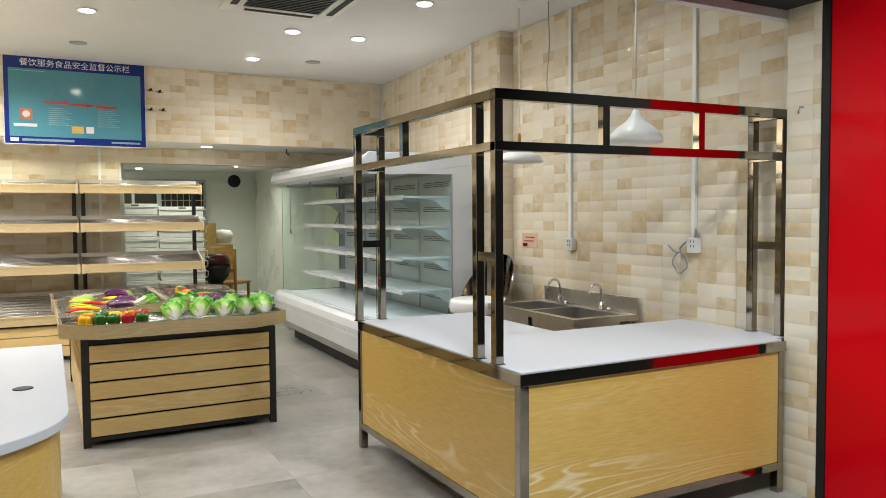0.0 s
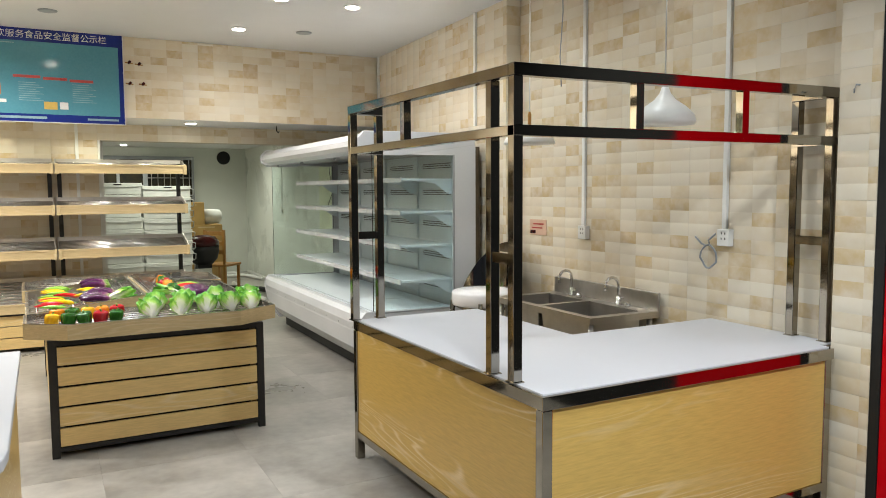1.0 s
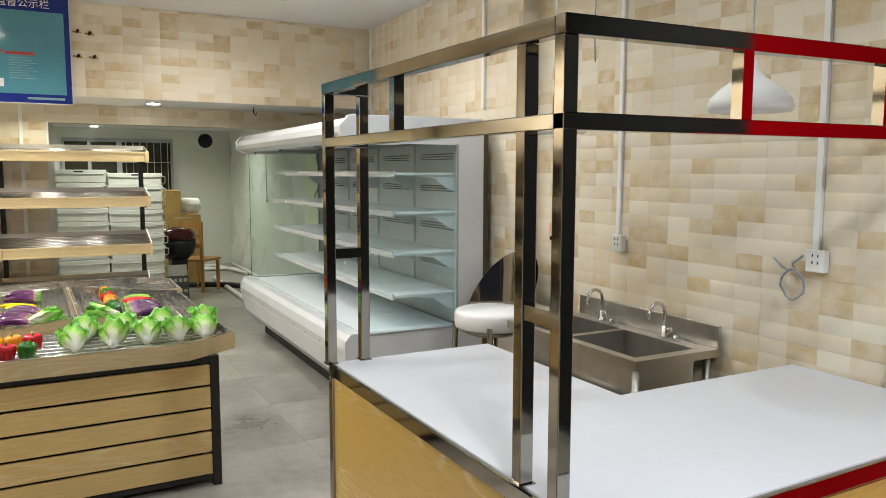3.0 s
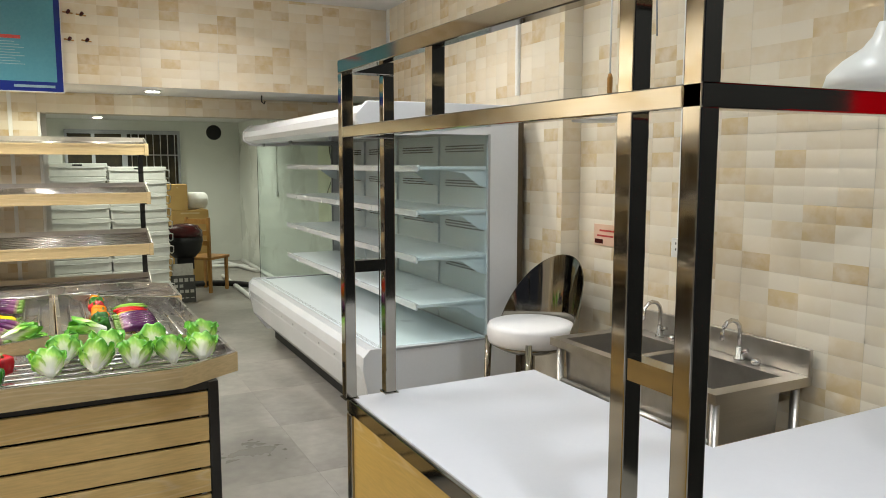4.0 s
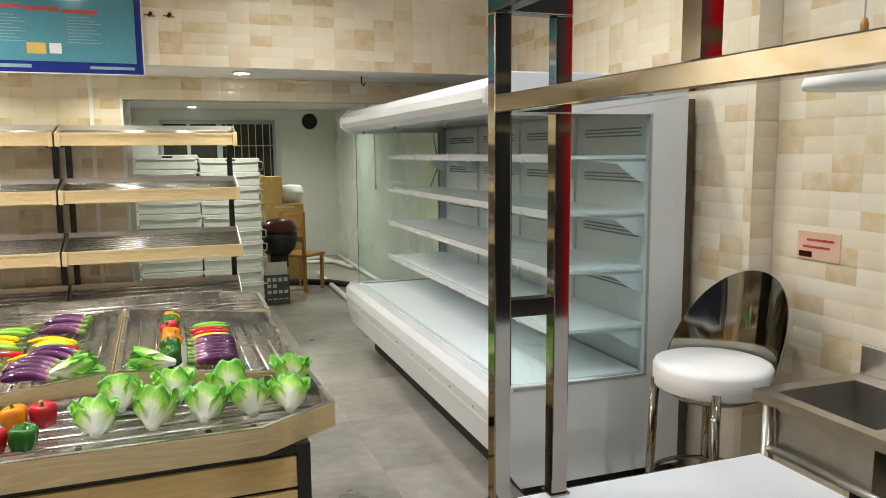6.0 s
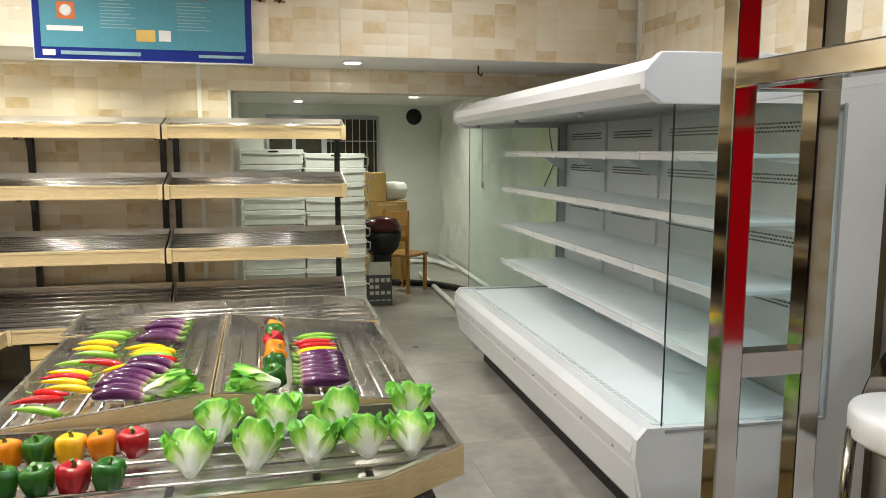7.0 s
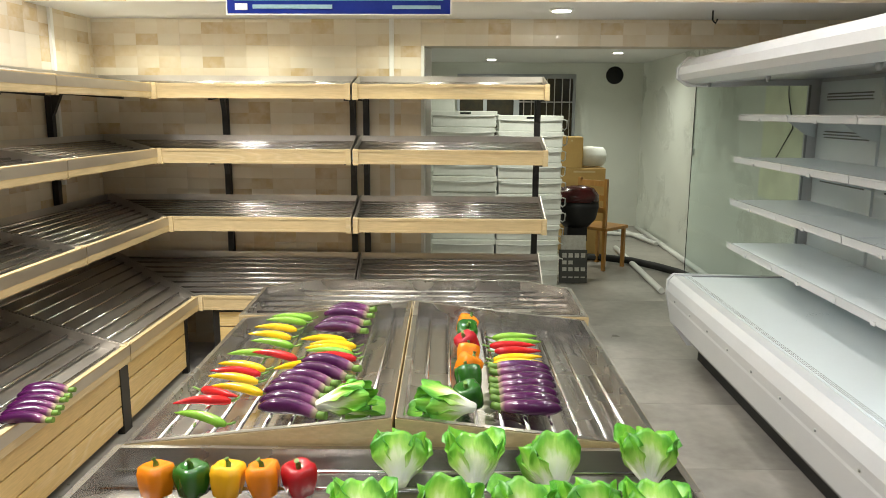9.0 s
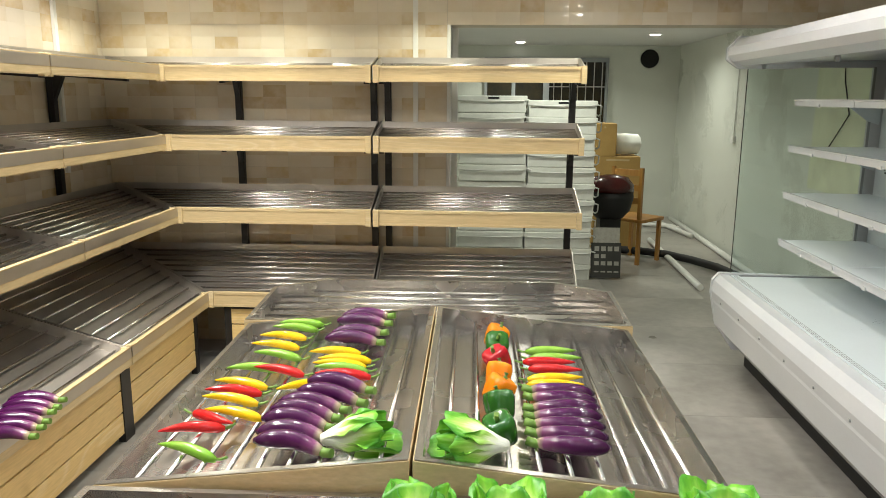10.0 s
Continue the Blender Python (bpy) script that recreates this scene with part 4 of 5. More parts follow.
def eggplant(m):
    e = thing("eggplant", "long glossy purple eggplant with a pale calyx end", "eggplant", m, "eggplants")
    pts = [(-0.10 + 0.20 * i / 11, 0.018 * math.sin(i * 0.28), 0.010 * math.sin(i * 0.26)) for i in range(12)]
    bm = bmesh.new()
    tube(bm, pts, 0.0245, 14, taper=[0.25, 0.66, 0.88, 0.98, 1.0, 1.0, 0.97, 0.93, 0.86, 0.78, 0.68, 0.45])
    bm.transform(Matrix.Diagonal((0.9, 1.0, 1.0, 1.0)))
    part("body", bm, EGGPLANT, e, smooth=True)
    tubepart("stem", [(0.083, 0.005, 0.003), (0.098, 0.002, 0.002), (0.117, -0.002, 0.006)], 0.012, STEM, e, "green calyx and stem", 8)
    return e


def place_eggplant(x, y, z, turn):
    m = pose(x, y, z, 0, random.uniform(-3, 6), turn)
    first["egg"] = copy_thing(first["egg"], m) if "egg" in first else eggplant(m)


for i, y in enumerate((6.94, 6.85, 6.73, 6.64)):
    place_eggplant(0.48, y, on_island(0.48, y, mid_z, 0.002 + 0.006 * (i % 2)), random.uniform(-6, 4))
for i, (x, y) in enumerate(((0.511, 6.235), (0.500, 6.155), (0.462, 6.10), (0.452, 6.05), (0.446, 5.995), (0.452, 5.925), (0.465, 5.86))):
    place_eggplant(x, y, on_island(x, y, mid_z, 0.006), -10 + random.uniform(-4, 4))
for i in range(7):
    place_eggplant(1.166 - 0.001 * i, 6.275 - 0.057 * i, on_island(1.16, 6.1, mid_z, 0.006), 170 + random.uniform(-5, 5))
for i in range(6):
    place_eggplant(-0.80 + 0.016 * i, 6.83 - 0.062 * i, 0.495, 12 + random.uniform(-5, 5))


def leaf_bm(width, height, bulge, flare, cup, seed):
    """One broad leaf that rises from z = 0, faces +y, with a fleshy rib low down and a rounded, ruffled rim."""
    rnd = random.Random(seed)
    ph, lop = rnd.uniform(0, 6), rnd.uniform(-0.012, 0.012)
    bm = bmesh.new()
    uv = bm.loops.layers.uv.new("leaf")
    nu, nv = 13, 14
    where, sheets = {}, []
    for side in (0, 1):
        grid = []
        for j in range(nv):
            v = j / (nv - 1)
            k = min(1.0, v / 0.62)
            w = width * (0.30 + 0.70 * k * k * (3 - 2 * k))
            row = []
            for i in range(nu):
                u = i / (nu - 1) * 2 - 1
                edge = u * u
                ruffle = 0.007 * edge * v * math.sin(ph + v * 15 + (2.2 if u > 0 else 0)) + 0.0055 * v ** 3 * math.sin(ph * 2 + u * 7) + 0.002 * v * math.sin(ph + u * 11 + v * 13)
                rib = 0.0055 * (1 - v) * math.exp(-(u / 0.45) ** 2)
                y = bulge * math.sin(math.pi * 0.85 * v) + flare * v ** 2.4 - cup * (1 - 0.75 * v) * w * (1 - math.cos(u * 1.15)) + ruffle + (rib if side else -0.0014)
                vert = bm.verts.new((w * math.sin(u * 1.15) / 0.913 + lop * v * v, y, height * v * (1 - 0.34 * abs(u) ** 2.6 * v) + ruffle * 0.4 + 0.0035 * v ** 4 * math.sin(ph + u * 9)))
                where[vert] = ((u + 1) / 2, v)
                row.append(vert)
            grid.append(row)
        sheets.append(grid)
        for a, b in zip(grid, grid[1:]):
            for i in range(nu - 1):
                bm.faces.new([a[i], a[i + 1], b[i + 1], b[i]])
    a, b = sheets
    ring = [(0, i) for i in range(nu)] + [(j, nu - 1) for j in range(1, nv)] + [(nv - 1, i) for i in range(nu - 2, -1, -1)] + [(j, 0) for j in range(nv - 2, 0, -1)]
    for (j, i), (j2, i2) in zip(ring, ring[1:] + ring[:1]):
        bm.faces.new([a[j][i], a[j2][i2], b[j2][i2], b[j][i]])
    for f in bm.faces:
        for lp in f.loops:
            lp[uv].uv = where[lp.vert]
    return bm


def cabbage(seed, m):
    rnd = random.Random(seed)
    c = thing("chinese_cabbage", "loose-leaf green cabbage head with a white base", "cabbage", m, "cabbage heads")
    plan = [(az, 0.044, 0.145, 2, 0.014, 0.004, 0.75) for az in (10, 130, 250)]
    plan += [(180, 0.066, 0.146, 12, 0.020, 0.014, 0.55), (104, 0.056, 0.152, 15, 0.020, 0.014, 0.65), (256, 0.056, 0.148, 16, 0.020, 0.014, 0.65), (38, 0.066, 0.178, 6, 0.018, 0.016, 0.50), (322, 0.066, 0.174, 7, 0.018, 0.016, 0.50)]
    for i, (az, w, h, tilt, bulge, flare, cup) in enumerate(plan):
        bm = leaf_bm(w * rnd.uniform(0.9, 1.12), h * rnd.uniform(0.9, 1.08), bulge, flare * rnd.uniform(0.6, 1.5), cup, seed * 50 + i)
        bm.transform(pose(0, 0, 0, 0, 0, az + rnd.uniform(-12, 12)) @ pose(0, 0.006 + 0.006 * (i > 2), 0, -tilt - rnd.uniform(-4, 5), 0, rnd.uniform(-5, 5)))
        part("leaf", bm, LEAF, c, smooth=True)
    bm = bmesh.new()
    lathe(bm, [(0.008, -0.004), (0.015, -0.003), (0.021, 0.006), (0.018, 0.03)], 14, lobes=5, depth=0.1)
    part("base", bm, STALK, c, "white stem base", smooth=True)
    return c


heads = [cabbage(s, pose(0, 0, 0)) for s in (1, 2, 3, 4)]
used = set()


def place_cabbage(i, x, y, z, rx, rz, scale=1.0, ry=0.0, long=1.0):
    h = heads[i % 4]
    m = pose(x, y, z, rx, ry, rz)
    if i % 4 in used:
        o = copy_thing(h, m)
    else:
        used.add(i % 4)
        h.matrix_basis = m
        o = h
    o.scale = (scale, scale, scale * long)


for i, (x, y) in enumerate(((0.808, 5.555), (0.992, 5.545), (1.186, 5.525), (1.415, 5.575))):
    place_cabbage(i, x, y, on_island(x, y, front_z, -0.012), -48 + 6 * (i % 2), random.uniform(-14, 14), 0.92)
for i, (x, y) in enumerate(((0.752, 5.300), (0.917, 5.302), (1.08, 5.312), (1.245, 5.312), (1.37, 5.312))):
    place_cabbage(i + 1, x, y, on_island(x, y, front_z, -0.012), -52 + 7 * (i % 2), random.uniform(-18, 18), 0.90)
place_cabbage(0, 0.545, 5.885, on_island(0.6, 5.89, mid_z, 0.002), -84, -84, 0.72, long=1.6)
place_cabbage(2, 0.995, 5.885, on_island(0.95, 5.89, mid_z, 0.002), -84, 96, 0.72, long=1.6)


# ---- sink ----
def sink():
    s = thing("double_sink", "stainless double-bowl commercial sink with two taps on an open leg frame", "sink")
    x0, x1, y0, y1, z = 3.00, 3.55, 3.80, 4.875, 0.795
    bm = bmesh.new()
    ys = [(y0 + 0.06, 4.36), (4.40, y1 - 0.06)]
    bx0, bx1 = x0 + 0.05, x1 - 0.11
    for a in ((x0, y0, x1, ys[0][0]), (x0, ys[0][1], x1, ys[1][0]), (x0, ys[1][1], x1, y1)):
        box(bm, a[0], a[1], z - 0.04, a[2], a[3], z)
    for yy in ys:
        box(bm, x0, yy[0], z - 0.04, bx0, yy[1], z)
        box(bm, bx1, yy[0], z - 0.04, x1, yy[1], z)
    part("rim", bm, BRUSHED, s, "brushed steel rim")
    for yy in ys:
        bm = bmesh.new()
        lo = [bm.verts.new((x, y, z - 0.24)) for x, y in ((bx0 + 0.01, yy[0] + 0.01), (bx1 - 0.01, yy[0] + 0.01), (bx1 - 0.01, yy[1] - 0.01), (bx0 + 0.01, yy[1] - 0.01))]
        hi = [bm.verts.new((x, y, z - 0.001)) for x, y in ((bx0, yy[0]), (bx1, yy[0]), (bx1, yy[1]), (bx0, yy[1]))]
        bm.faces.new(lo)
        for q in range(4):
            bm.faces.new([lo[q], lo[(q + 1) % 4], hi[(q + 1) % 4], hi[q]])
        bmesh.ops.recalc_face_normals(bm, faces=bm.faces)
        bmesh.ops.solidify(bm, geom=bm.faces[:], thickness=0.004)
        part("bowl", bm, BRUSHED, s, "deep brushed steel bowl")
        bm = bmesh.new()
        lathe(bm, [(0.03, -0.12), (0.03, -0.02), (0.045, 0.0)], 14, ((bx0 + bx1) / 2, (yy[0] + yy[1]) / 2, z - 0.236))
        part("drain", bm, DARK, s, "black drain fitting")
        cy = (yy[0] + yy[1]) / 2 + 0.02
        tap = new("tap")
        tap.parent = s
        xx = x1 - 0.05
        tubepart("spout", [(xx, cy, z), (xx, cy, z + 0.13)] + [(xx - 0.055 + 0.055 * math.cos(a), cy, z + 0.13 + 0.055 * math.sin(a)) for a in (0.5, 1.0, 1.57, 2.1, 2.6, 3.1)] + [(xx - 0.112, cy, z + 0.10)], 0.010, RODSTEEL, tap, "chrome gooseneck spout", 10)
        bm = bmesh.new()
        lathe(bm, [(0.024, 0.0), (0.024, 0.008), (0.016, 0.012), (0.016, 0.055), (0.012, 0.06)], 14, (xx, cy, z))
        part("body", bm, RODSTEEL, tap)
        tubepart("handle", [(xx - 0.005, cy - 0.02, z + 0.04), (xx - 0.01, cy - 0.055, z + 0.055)], 0.009, RODSTEEL, tap)
        bm = bmesh.new()
        lathe(bm, [(0.018, 0.0), (0.022, 0.02), (0.012, 0.03)], 12, (xx - 0.01, cy - 0.10, z))
        part("knob", bm, RODSTEEL, tap)
    boxpart("backsplash", (x1 - 0.02, y0, z, x1, y1, z + 0.115), BRUSHED, s, "upstand against the wall", bevel=0.004)
    for x in (x0 + 0.03, x1 - 0.06):
        for y in (y0 + 0.03, y1 - 0.05):
            tubepart("leg", [(x, y, 0), (x, y, z - 0.04)], 0.019, BRUSHED, s, sides=12)
    tubepart("rail", [(x0 + 0.03, y0 + 0.03, 0.585), (x0 + 0.03, y1 - 0.05, 0.585)], 0.014, BRUSHED, s, sides=10)
    tubepart("rail", [(x0 + 0.03, y0 + 0.03, 0.18), (x0 + 0.03, y1 - 0.05, 0.18)], 0.014, BRUSHED, s, sides=10)
    tubepart("waste_pipe", [(3.28, 4.16, 0.42), (3.28, 4.16, 0.30), (3.28, 4.35, 0.24), (3.28, 4.52, 0.34), (3.28, 4.64, 0.40)], 0.022, DARK, s, "black waste pipe", 10)


sink()


# ---- bar stool ----
def stool():
    s = thing("bar_stool", "white-cushioned bar stool with a curved mirror steel back", "stool", pose(3.13, 5.245, 0, 0, 0, -76))
    s.scale = (1.0, 1.0, 1.05)
    bm = bmesh.new()
    lathe(bm, [(0.20, 0.645), (0.234, 0.648), (0.243, 0.662), (0.243, 0.730), (0.236, 0.746), (0.215, 0.753), (0.05, 0.757)], 40)
    part("seat", bm, CUSHION, s, "round white padded seat", smooth=True)
    bm = bmesh.new()
    lathe(bm, [(0.03, 0.60), (0.16, 0.605), (0.222, 0.638), (0.215, 0.645)], 32)
    part("seat_pan", bm, STEEL, s, smooth=True)
    bm = bmesh.new()
    rows, nc = 7, 37

    def back_point(i, j, out):
        a = radians(-88 + 176 * i / (nc - 1))
        top = 0.66 + 0.43 * max(0.0, math.cos(a * 0.98)) ** 0.9
        zz = 0.62 + (top - 0.62) * j / (rows - 1)
        r = 0.248 + out + 0.10 * (zz - 0.62)
        return bm.verts.new((r * math.sin(a), r * math.cos(a), zz))
    for out in (0.0, 0.005):
        grid = [[back_point(i, j, out) for j in range(rows)] for i in range(nc)]
        for a, b in zip(grid, grid[1:]):
            for j in range(rows - 1):
                bm.faces.new([a[j], b[j], b[j + 1], a[j + 1]]).smooth = True
    for j in (0, rows - 1):
        pair = [[back_point(i, j, out) for i in range(nc)] for out in (0.0, 0.005)]
        for i in range(nc - 1):
            bm.faces.new([pair[0][i], pair[0][i + 1], pair[1][i + 1], pair[1][i]])
    part("backrest", bm, STEEL, s, "curved mirror steel backrest")
    for a in (40, 140, 220, 320):
        x, y = 0.235 * math.sin(radians(a)), 0.235 * math.cos(radians(a))
        tubepart("leg", [(x * 1.1, y * 1.1, 0), (x, y, 0.68)], 0.019, STEEL, s, "round steel leg", 12)
    tubepart("foot_ring", [(0.24 * math.sin(radians(10 * i)), 0.24 * math.cos(radians(10 * i)), 0.25) for i in range(37)], 0.010, STEEL, s)


stool()


# ---- pendants, fittings ----
def pendant(label, x, y, profile, top, material):
    p = thing("pendant_lamp", label, "lamp", pose(x, y, 0), "pendant lamps")
    bm = bmesh.new()
    lathe(bm, profile, 32)
    part("shade", bm, material, p, smooth=True)
    tubepart("cord", [(0, 0, profile[-1][1]), (0, 0, CEIL - 0.03)], 0.004, WHITEPLASTIC, p, sides=6)
    bm = bmesh.new()
    lathe(bm, [(0.02, -0.06), (0.045, -0.03), (0.055, -0.001)], 20, (0, 0, CEIL))
    part("ceiling_rose", bm, WHITEPLASTIC, p)
    if top:
        bm = bmesh.new()
        lathe(bm, [(0.012, top), (0.013, top + 0.10), (0.008, top + 0.12)], 12)
        part("neck", bm, CHAIRWOOD, p, "wooden neck")


pendant("white onion-shaped pendant lamp on a thin cord", 3.02, 3.25, [(0.148, 1.885), (0.155, 1.90), (0.145, 1.935), (0.105, 1.975), (0.055, 2.01), (0.028, 2.045), (0.014, 2.085)], 0, WHITEPLASTIC)
pendant("white flat dome pendant lamp with a wooden neck", 3.09, 4.57, [(0.168, 1.862), (0.172, 1.875), (0.160, 1.905), (0.12, 1.93), (0.05, 1.95), (0.014, 1.958)], 1.957, WHITEPLASTIC)
wire = thing("loose_wire", "thin dark loose wire hanging from the ceiling", "cable")
tubepart("strand", [(3.30, 4.50, CEIL), (3.31, 4.50, 2.75), (3.28, 4.49, 2.45), (3.30, 4.50, 2.25)], 0.004, FRIDGEGREY, wire)

for x, y in MAIN_AND_FILL_LIGHTS[:5] + SOFFIT_LIGHTS[:1] + BACK_LIGHTS[:3]:
    zc = CEIL if y < 8.2 else (SOFFIT_Z if y < 9 else BACK_CEIL)
    d = thing("downlight", "small round lit recessed ceiling light", "light", pose(x, y, zc), "downlights")
    bm = bmesh.new()
    lathe(bm, [(0.072, -0.001), (0.070, -0.010), (0.056, -0.012)], 24)
    part("trim_ring", bm, WHITEPLASTIC, d)
    bm = bmesh.new()
    lathe(bm, [(0.054, -0.0121), (0.054, -0.0145), (0.04, -0.016)], 24)
    part("lens", bm, LED, d, "glowing lens")
for x, y in ((0.257, 7.42), (2.40, 7.32)):
    d = thing("unlit_downlight", "unlit grey round recessed ceiling light", "light", pose(x, y, CEIL))
    bm = bmesh.new()
    lathe(bm, [(0.075, -0.001), (0.072, -0.008), (0.05, -0.010)], 24)
    part("disc", bm, FRIDGEGREY, d)

ac = thing("ceiling_cassette", "square white ceiling air conditioner cassette with a dark grille", "air conditioner", pose(1.58, 5.20, CEIL))
bm = bmesh.new()
for a in ((-0.43, -0.43, 0.43, -0.29), (-0.43, 0.29, 0.43, 0.43), (-0.43, -0.29, -0.29, 0.29), (0.29, -0.29, 0.43, 0.29)):
    box(bm, a[0], a[1], -0.035, a[2], a[3], -0.001)
part("panel", bm, WHITEPLASTIC, ac)
grille = boxpart("grille", (-0.289, -0.289, -0.028, 0.289, 0.289, -0.002), FRIDGEGREY, ac, "dark intake grille")
for i in range(14):
    boxpart("bar", (-0.28, -0.27 + i * 0.041, -0.034, 0.28, -0.258 + i * 0.041, -0.028), DARK, grille)
for a in ((-0.26, -0.385, 0.26, -0.335), (-0.26, 0.335, 0.26, 0.385), (-0.385, -0.26, -0.335, 0.26), (0.335, -0.26, 0.385, 0.26)):
    boxpart("louvre", (a[0], a[1], -0.0385, a[2], a[3], -0.035), DARK, ac)

for y, z0 in ((3.32, 1.33), (4.57, 1.30)):
    c = thing("conduit", "white square cable conduit running down the tiles", "conduit")
    boxpart("duct", (NEAR_X - 0.022, y - 0.014, z0, NEAR_X - 0.003, y + 0.014, CEIL), WHITEPLASTIC, c)
    s = thing("wall_socket", "white double socket on the tiled wall", "socket")
    boxpart("plate", (NEAR_X - 0.042, y - 0.055, z0 - 0.095, NEAR_X - 0.003, y + 0.03, z0 - 0.001), WHITEPLASTIC, s, bevel=0.004)
    for dz in (0.03, 0.06):
        for dy in (-0.03, -0.005):
            boxpart("slot", (NEAR_X - 0.0435, y + dy, z0 - dz, NEAR_X - 0.042, y + dy + 0.005, z0 - dz + 0.012), DARK, s)
coil = thing("cable_coil", "coiled grey cable hanging from the wall socket", "cable")
pts = [(NEAR_X - 0.03, 3.37, 1.30), (NEAR_X - 0.03, 3.42, 1.26)]
pts += [(NEAR_X - 0.03 - 0.004 * (i % 5), 3.41 + 0.055 * math.sin(i * 0.42), 1.17 + 0.068 * math.cos(i * 0.42)) for i in range(62)]
pts += [(NEAR_X - 0.04, 3.46, 1.24), (NEAR_X - 0.05, 3.50, 1.28)]
tubepart("cord", pts, 0.006, FRIDGEGREY, coil, sides=6)
for y in (5.9, 8.2):
    c = thing("conduit", "white square cable conduit on the tiled wall", "conduit")
    xx = far_x(y) - 0.003
    boxpart("duct", (xx - 0.02, y - 0.014, 2.1, xx, y + 0.014, CEIL), WHITEPLASTIC, c)
c = thing("conduit", "white cable conduit on the side wall above the shelves", "conduit")
boxpart("duct", (LEFT_X + 0.003, 8.50, 1.20, LEFT_X + 0.022, 8.53, CEIL), WHITEPLASTIC, c)
for y in (8.9,):
    c = thing("conduit", "white cable conduit below the beam", "conduit")
    boxpart("duct", (0.465, BACK_Y - 0.022, 0, 0.495, BACK_Y - 0.003, SOFFIT_Z), WHITEPLASTIC, c)
note = thing("notice", "small pink paper notice stuck on the tiles", "notice")
boxpart("sheet", (NEAR_X - 0.006, 5.03, 1.205, NEAR_X - 0.0025, 5.25, 1.325), PINKNOTE, note)
for i, (a, b) in enumerate(((0.03, 0.17), (0.05, 0.19))):
    boxpart("print_bar", (NEAR_X - 0.0072, 5.03 + a, 1.285 - i * 0.03, NEAR_X - 0.0061, 5.03 + b, 1.295 - i * 0.03), SIGNRED, note)
boxpart("print_bar", (NEAR_X - 0.0072, 5.17, 1.215, NEAR_X - 0.0061, 5.24, 1.24), MAROON, note)
hook = thing("wall_hook", "small bent metal hook on the tiled jamb", "hook")
tubepart("wire", [(3.467, 2.50, 2.02), (3.44, 2.50, 2.02), (3.435, 2.505, 2.0), (3.442, 2.51, 1.985)], 0.004, FRIDGEGREY, hook)
bolt = thing("ceiling_hook", "bent dark hook hanging from the beam", "hook")
tubepart("wire", [(2.47, 8.6, SOFFIT_Z), (2.47, 8.6, 2.22), (2.49, 8.6, 2.20), (2.50, 8.6, 2.225)], 0.006, DARK, bolt)

# ---- board on the beam ----
sign = thing("notice_board", "large blue food safety notice board with a glossy teal sheet", "sign")
SY = SOFFIT_Y - 0.03
boxpart("panel", (-0.375, SY, 2.205, 0.885, SY + 0.025, 3.045), SIGNBLUE, sign, "navy blue board", bevel=0.002)
boxpart("sheet", (-0.335, SY - 0.004, 2.275, 0.845, SY, 2.93), SIGNTEAL, sign, "glossy teal sheet")
for a, b, z0, z1 in ((-0.381, 0.891, 3.0455, 3.053), (-0.381, 0.891, 2.198, 2.2045), (-0.3815, -0.3755, 2.2046, 3.0454), (0.8855, 0.8915, 2.2046, 3.0454)):
    boxpart("border", (a, SY - 0.003, z0, b, SY + 0.02, z1), SIGNWHITE, sign, "white board edge")
bm = bmesh.new()
lathe(bm, [(0.034, 0.0), (0.034, 0.001), (0.022, 0.0012)], 24)
bm.transform(pose(-0.19, SY - 0.0062, 2.49, 90, 0, 0))
part("emblem", bm, SIGNWHITE, sign, "round pale emblem")
lettering("title", "餐饮服务食品安全监督公示栏", 0.076, SIGNWHITE, sign, pose(0.255, SY - 0.002, 2.985, 90, 0, 0), "white title characters")
for a, b, z0, z1, mm in ((-0.33, -0.02, 2.905, 2.912, SIGNPALE), (-0.04, 0.18, 2.60, 2.625, SIGNRED), (0.20, 0.40, 2.59, 2.615, SIGNRED), (0.42, 0.62, 2.58, 2.605, SIGNRED),
                         (-0.30, -0.10, 2.37, 2.40, SIGNWHITE), (0.20, 0.31, 2.32, 2.39, YELLOW_PRINT), (0.33, 0.40, 2.325, 2.39, SIGNWHITE), (-0.24, -0.14, 2.44, 2.54, ORANGE_PRINT),
                         (-0.33, -0.26, 2.225, 2.26, SIGNWHITE), (-0.23, 0.22, 2.232, 2.254, SIGNPALE), (0.56, 0.83, 2.232, 2.25, SIGNPALE)):
    boxpart("print_bar", (a, SY - 0.006, z0, b, SY - 0.0042 if z0 > 2.27 else SY - 0.001, z1), mm, sign)
for i in range(9):
    for x in (0.0, 0.44):
        boxpart("print_bar", (x, SY - 0.006, 2.555 - i * 0.02, x + 0.14 + 0.03 * ((i * 7) % 3), SY - 0.0042, 2.560 - i * 0.02), SIGNPALE, sign)
for x, z in ((0.94, 2.80), (1.03, 2.79), (0.94, 2.60), (1.06, 2.60)):
    b = thing("rusty_bolt", "brown rusty bolt stub sticking out of the tiles", "bolt", pose(x, SOFFIT_Y, z))
    tubepart("stub", [(0, 0, 0), (0, -0.02, 0), (0.01, -0.035, 0.012)], 0.012, MAROON, b)
    tubepart("stub", [(-0.035, -0.004, 0.004), (0.035, -0.006, -0.004)], 0.006, CHAIRWOOD, b)

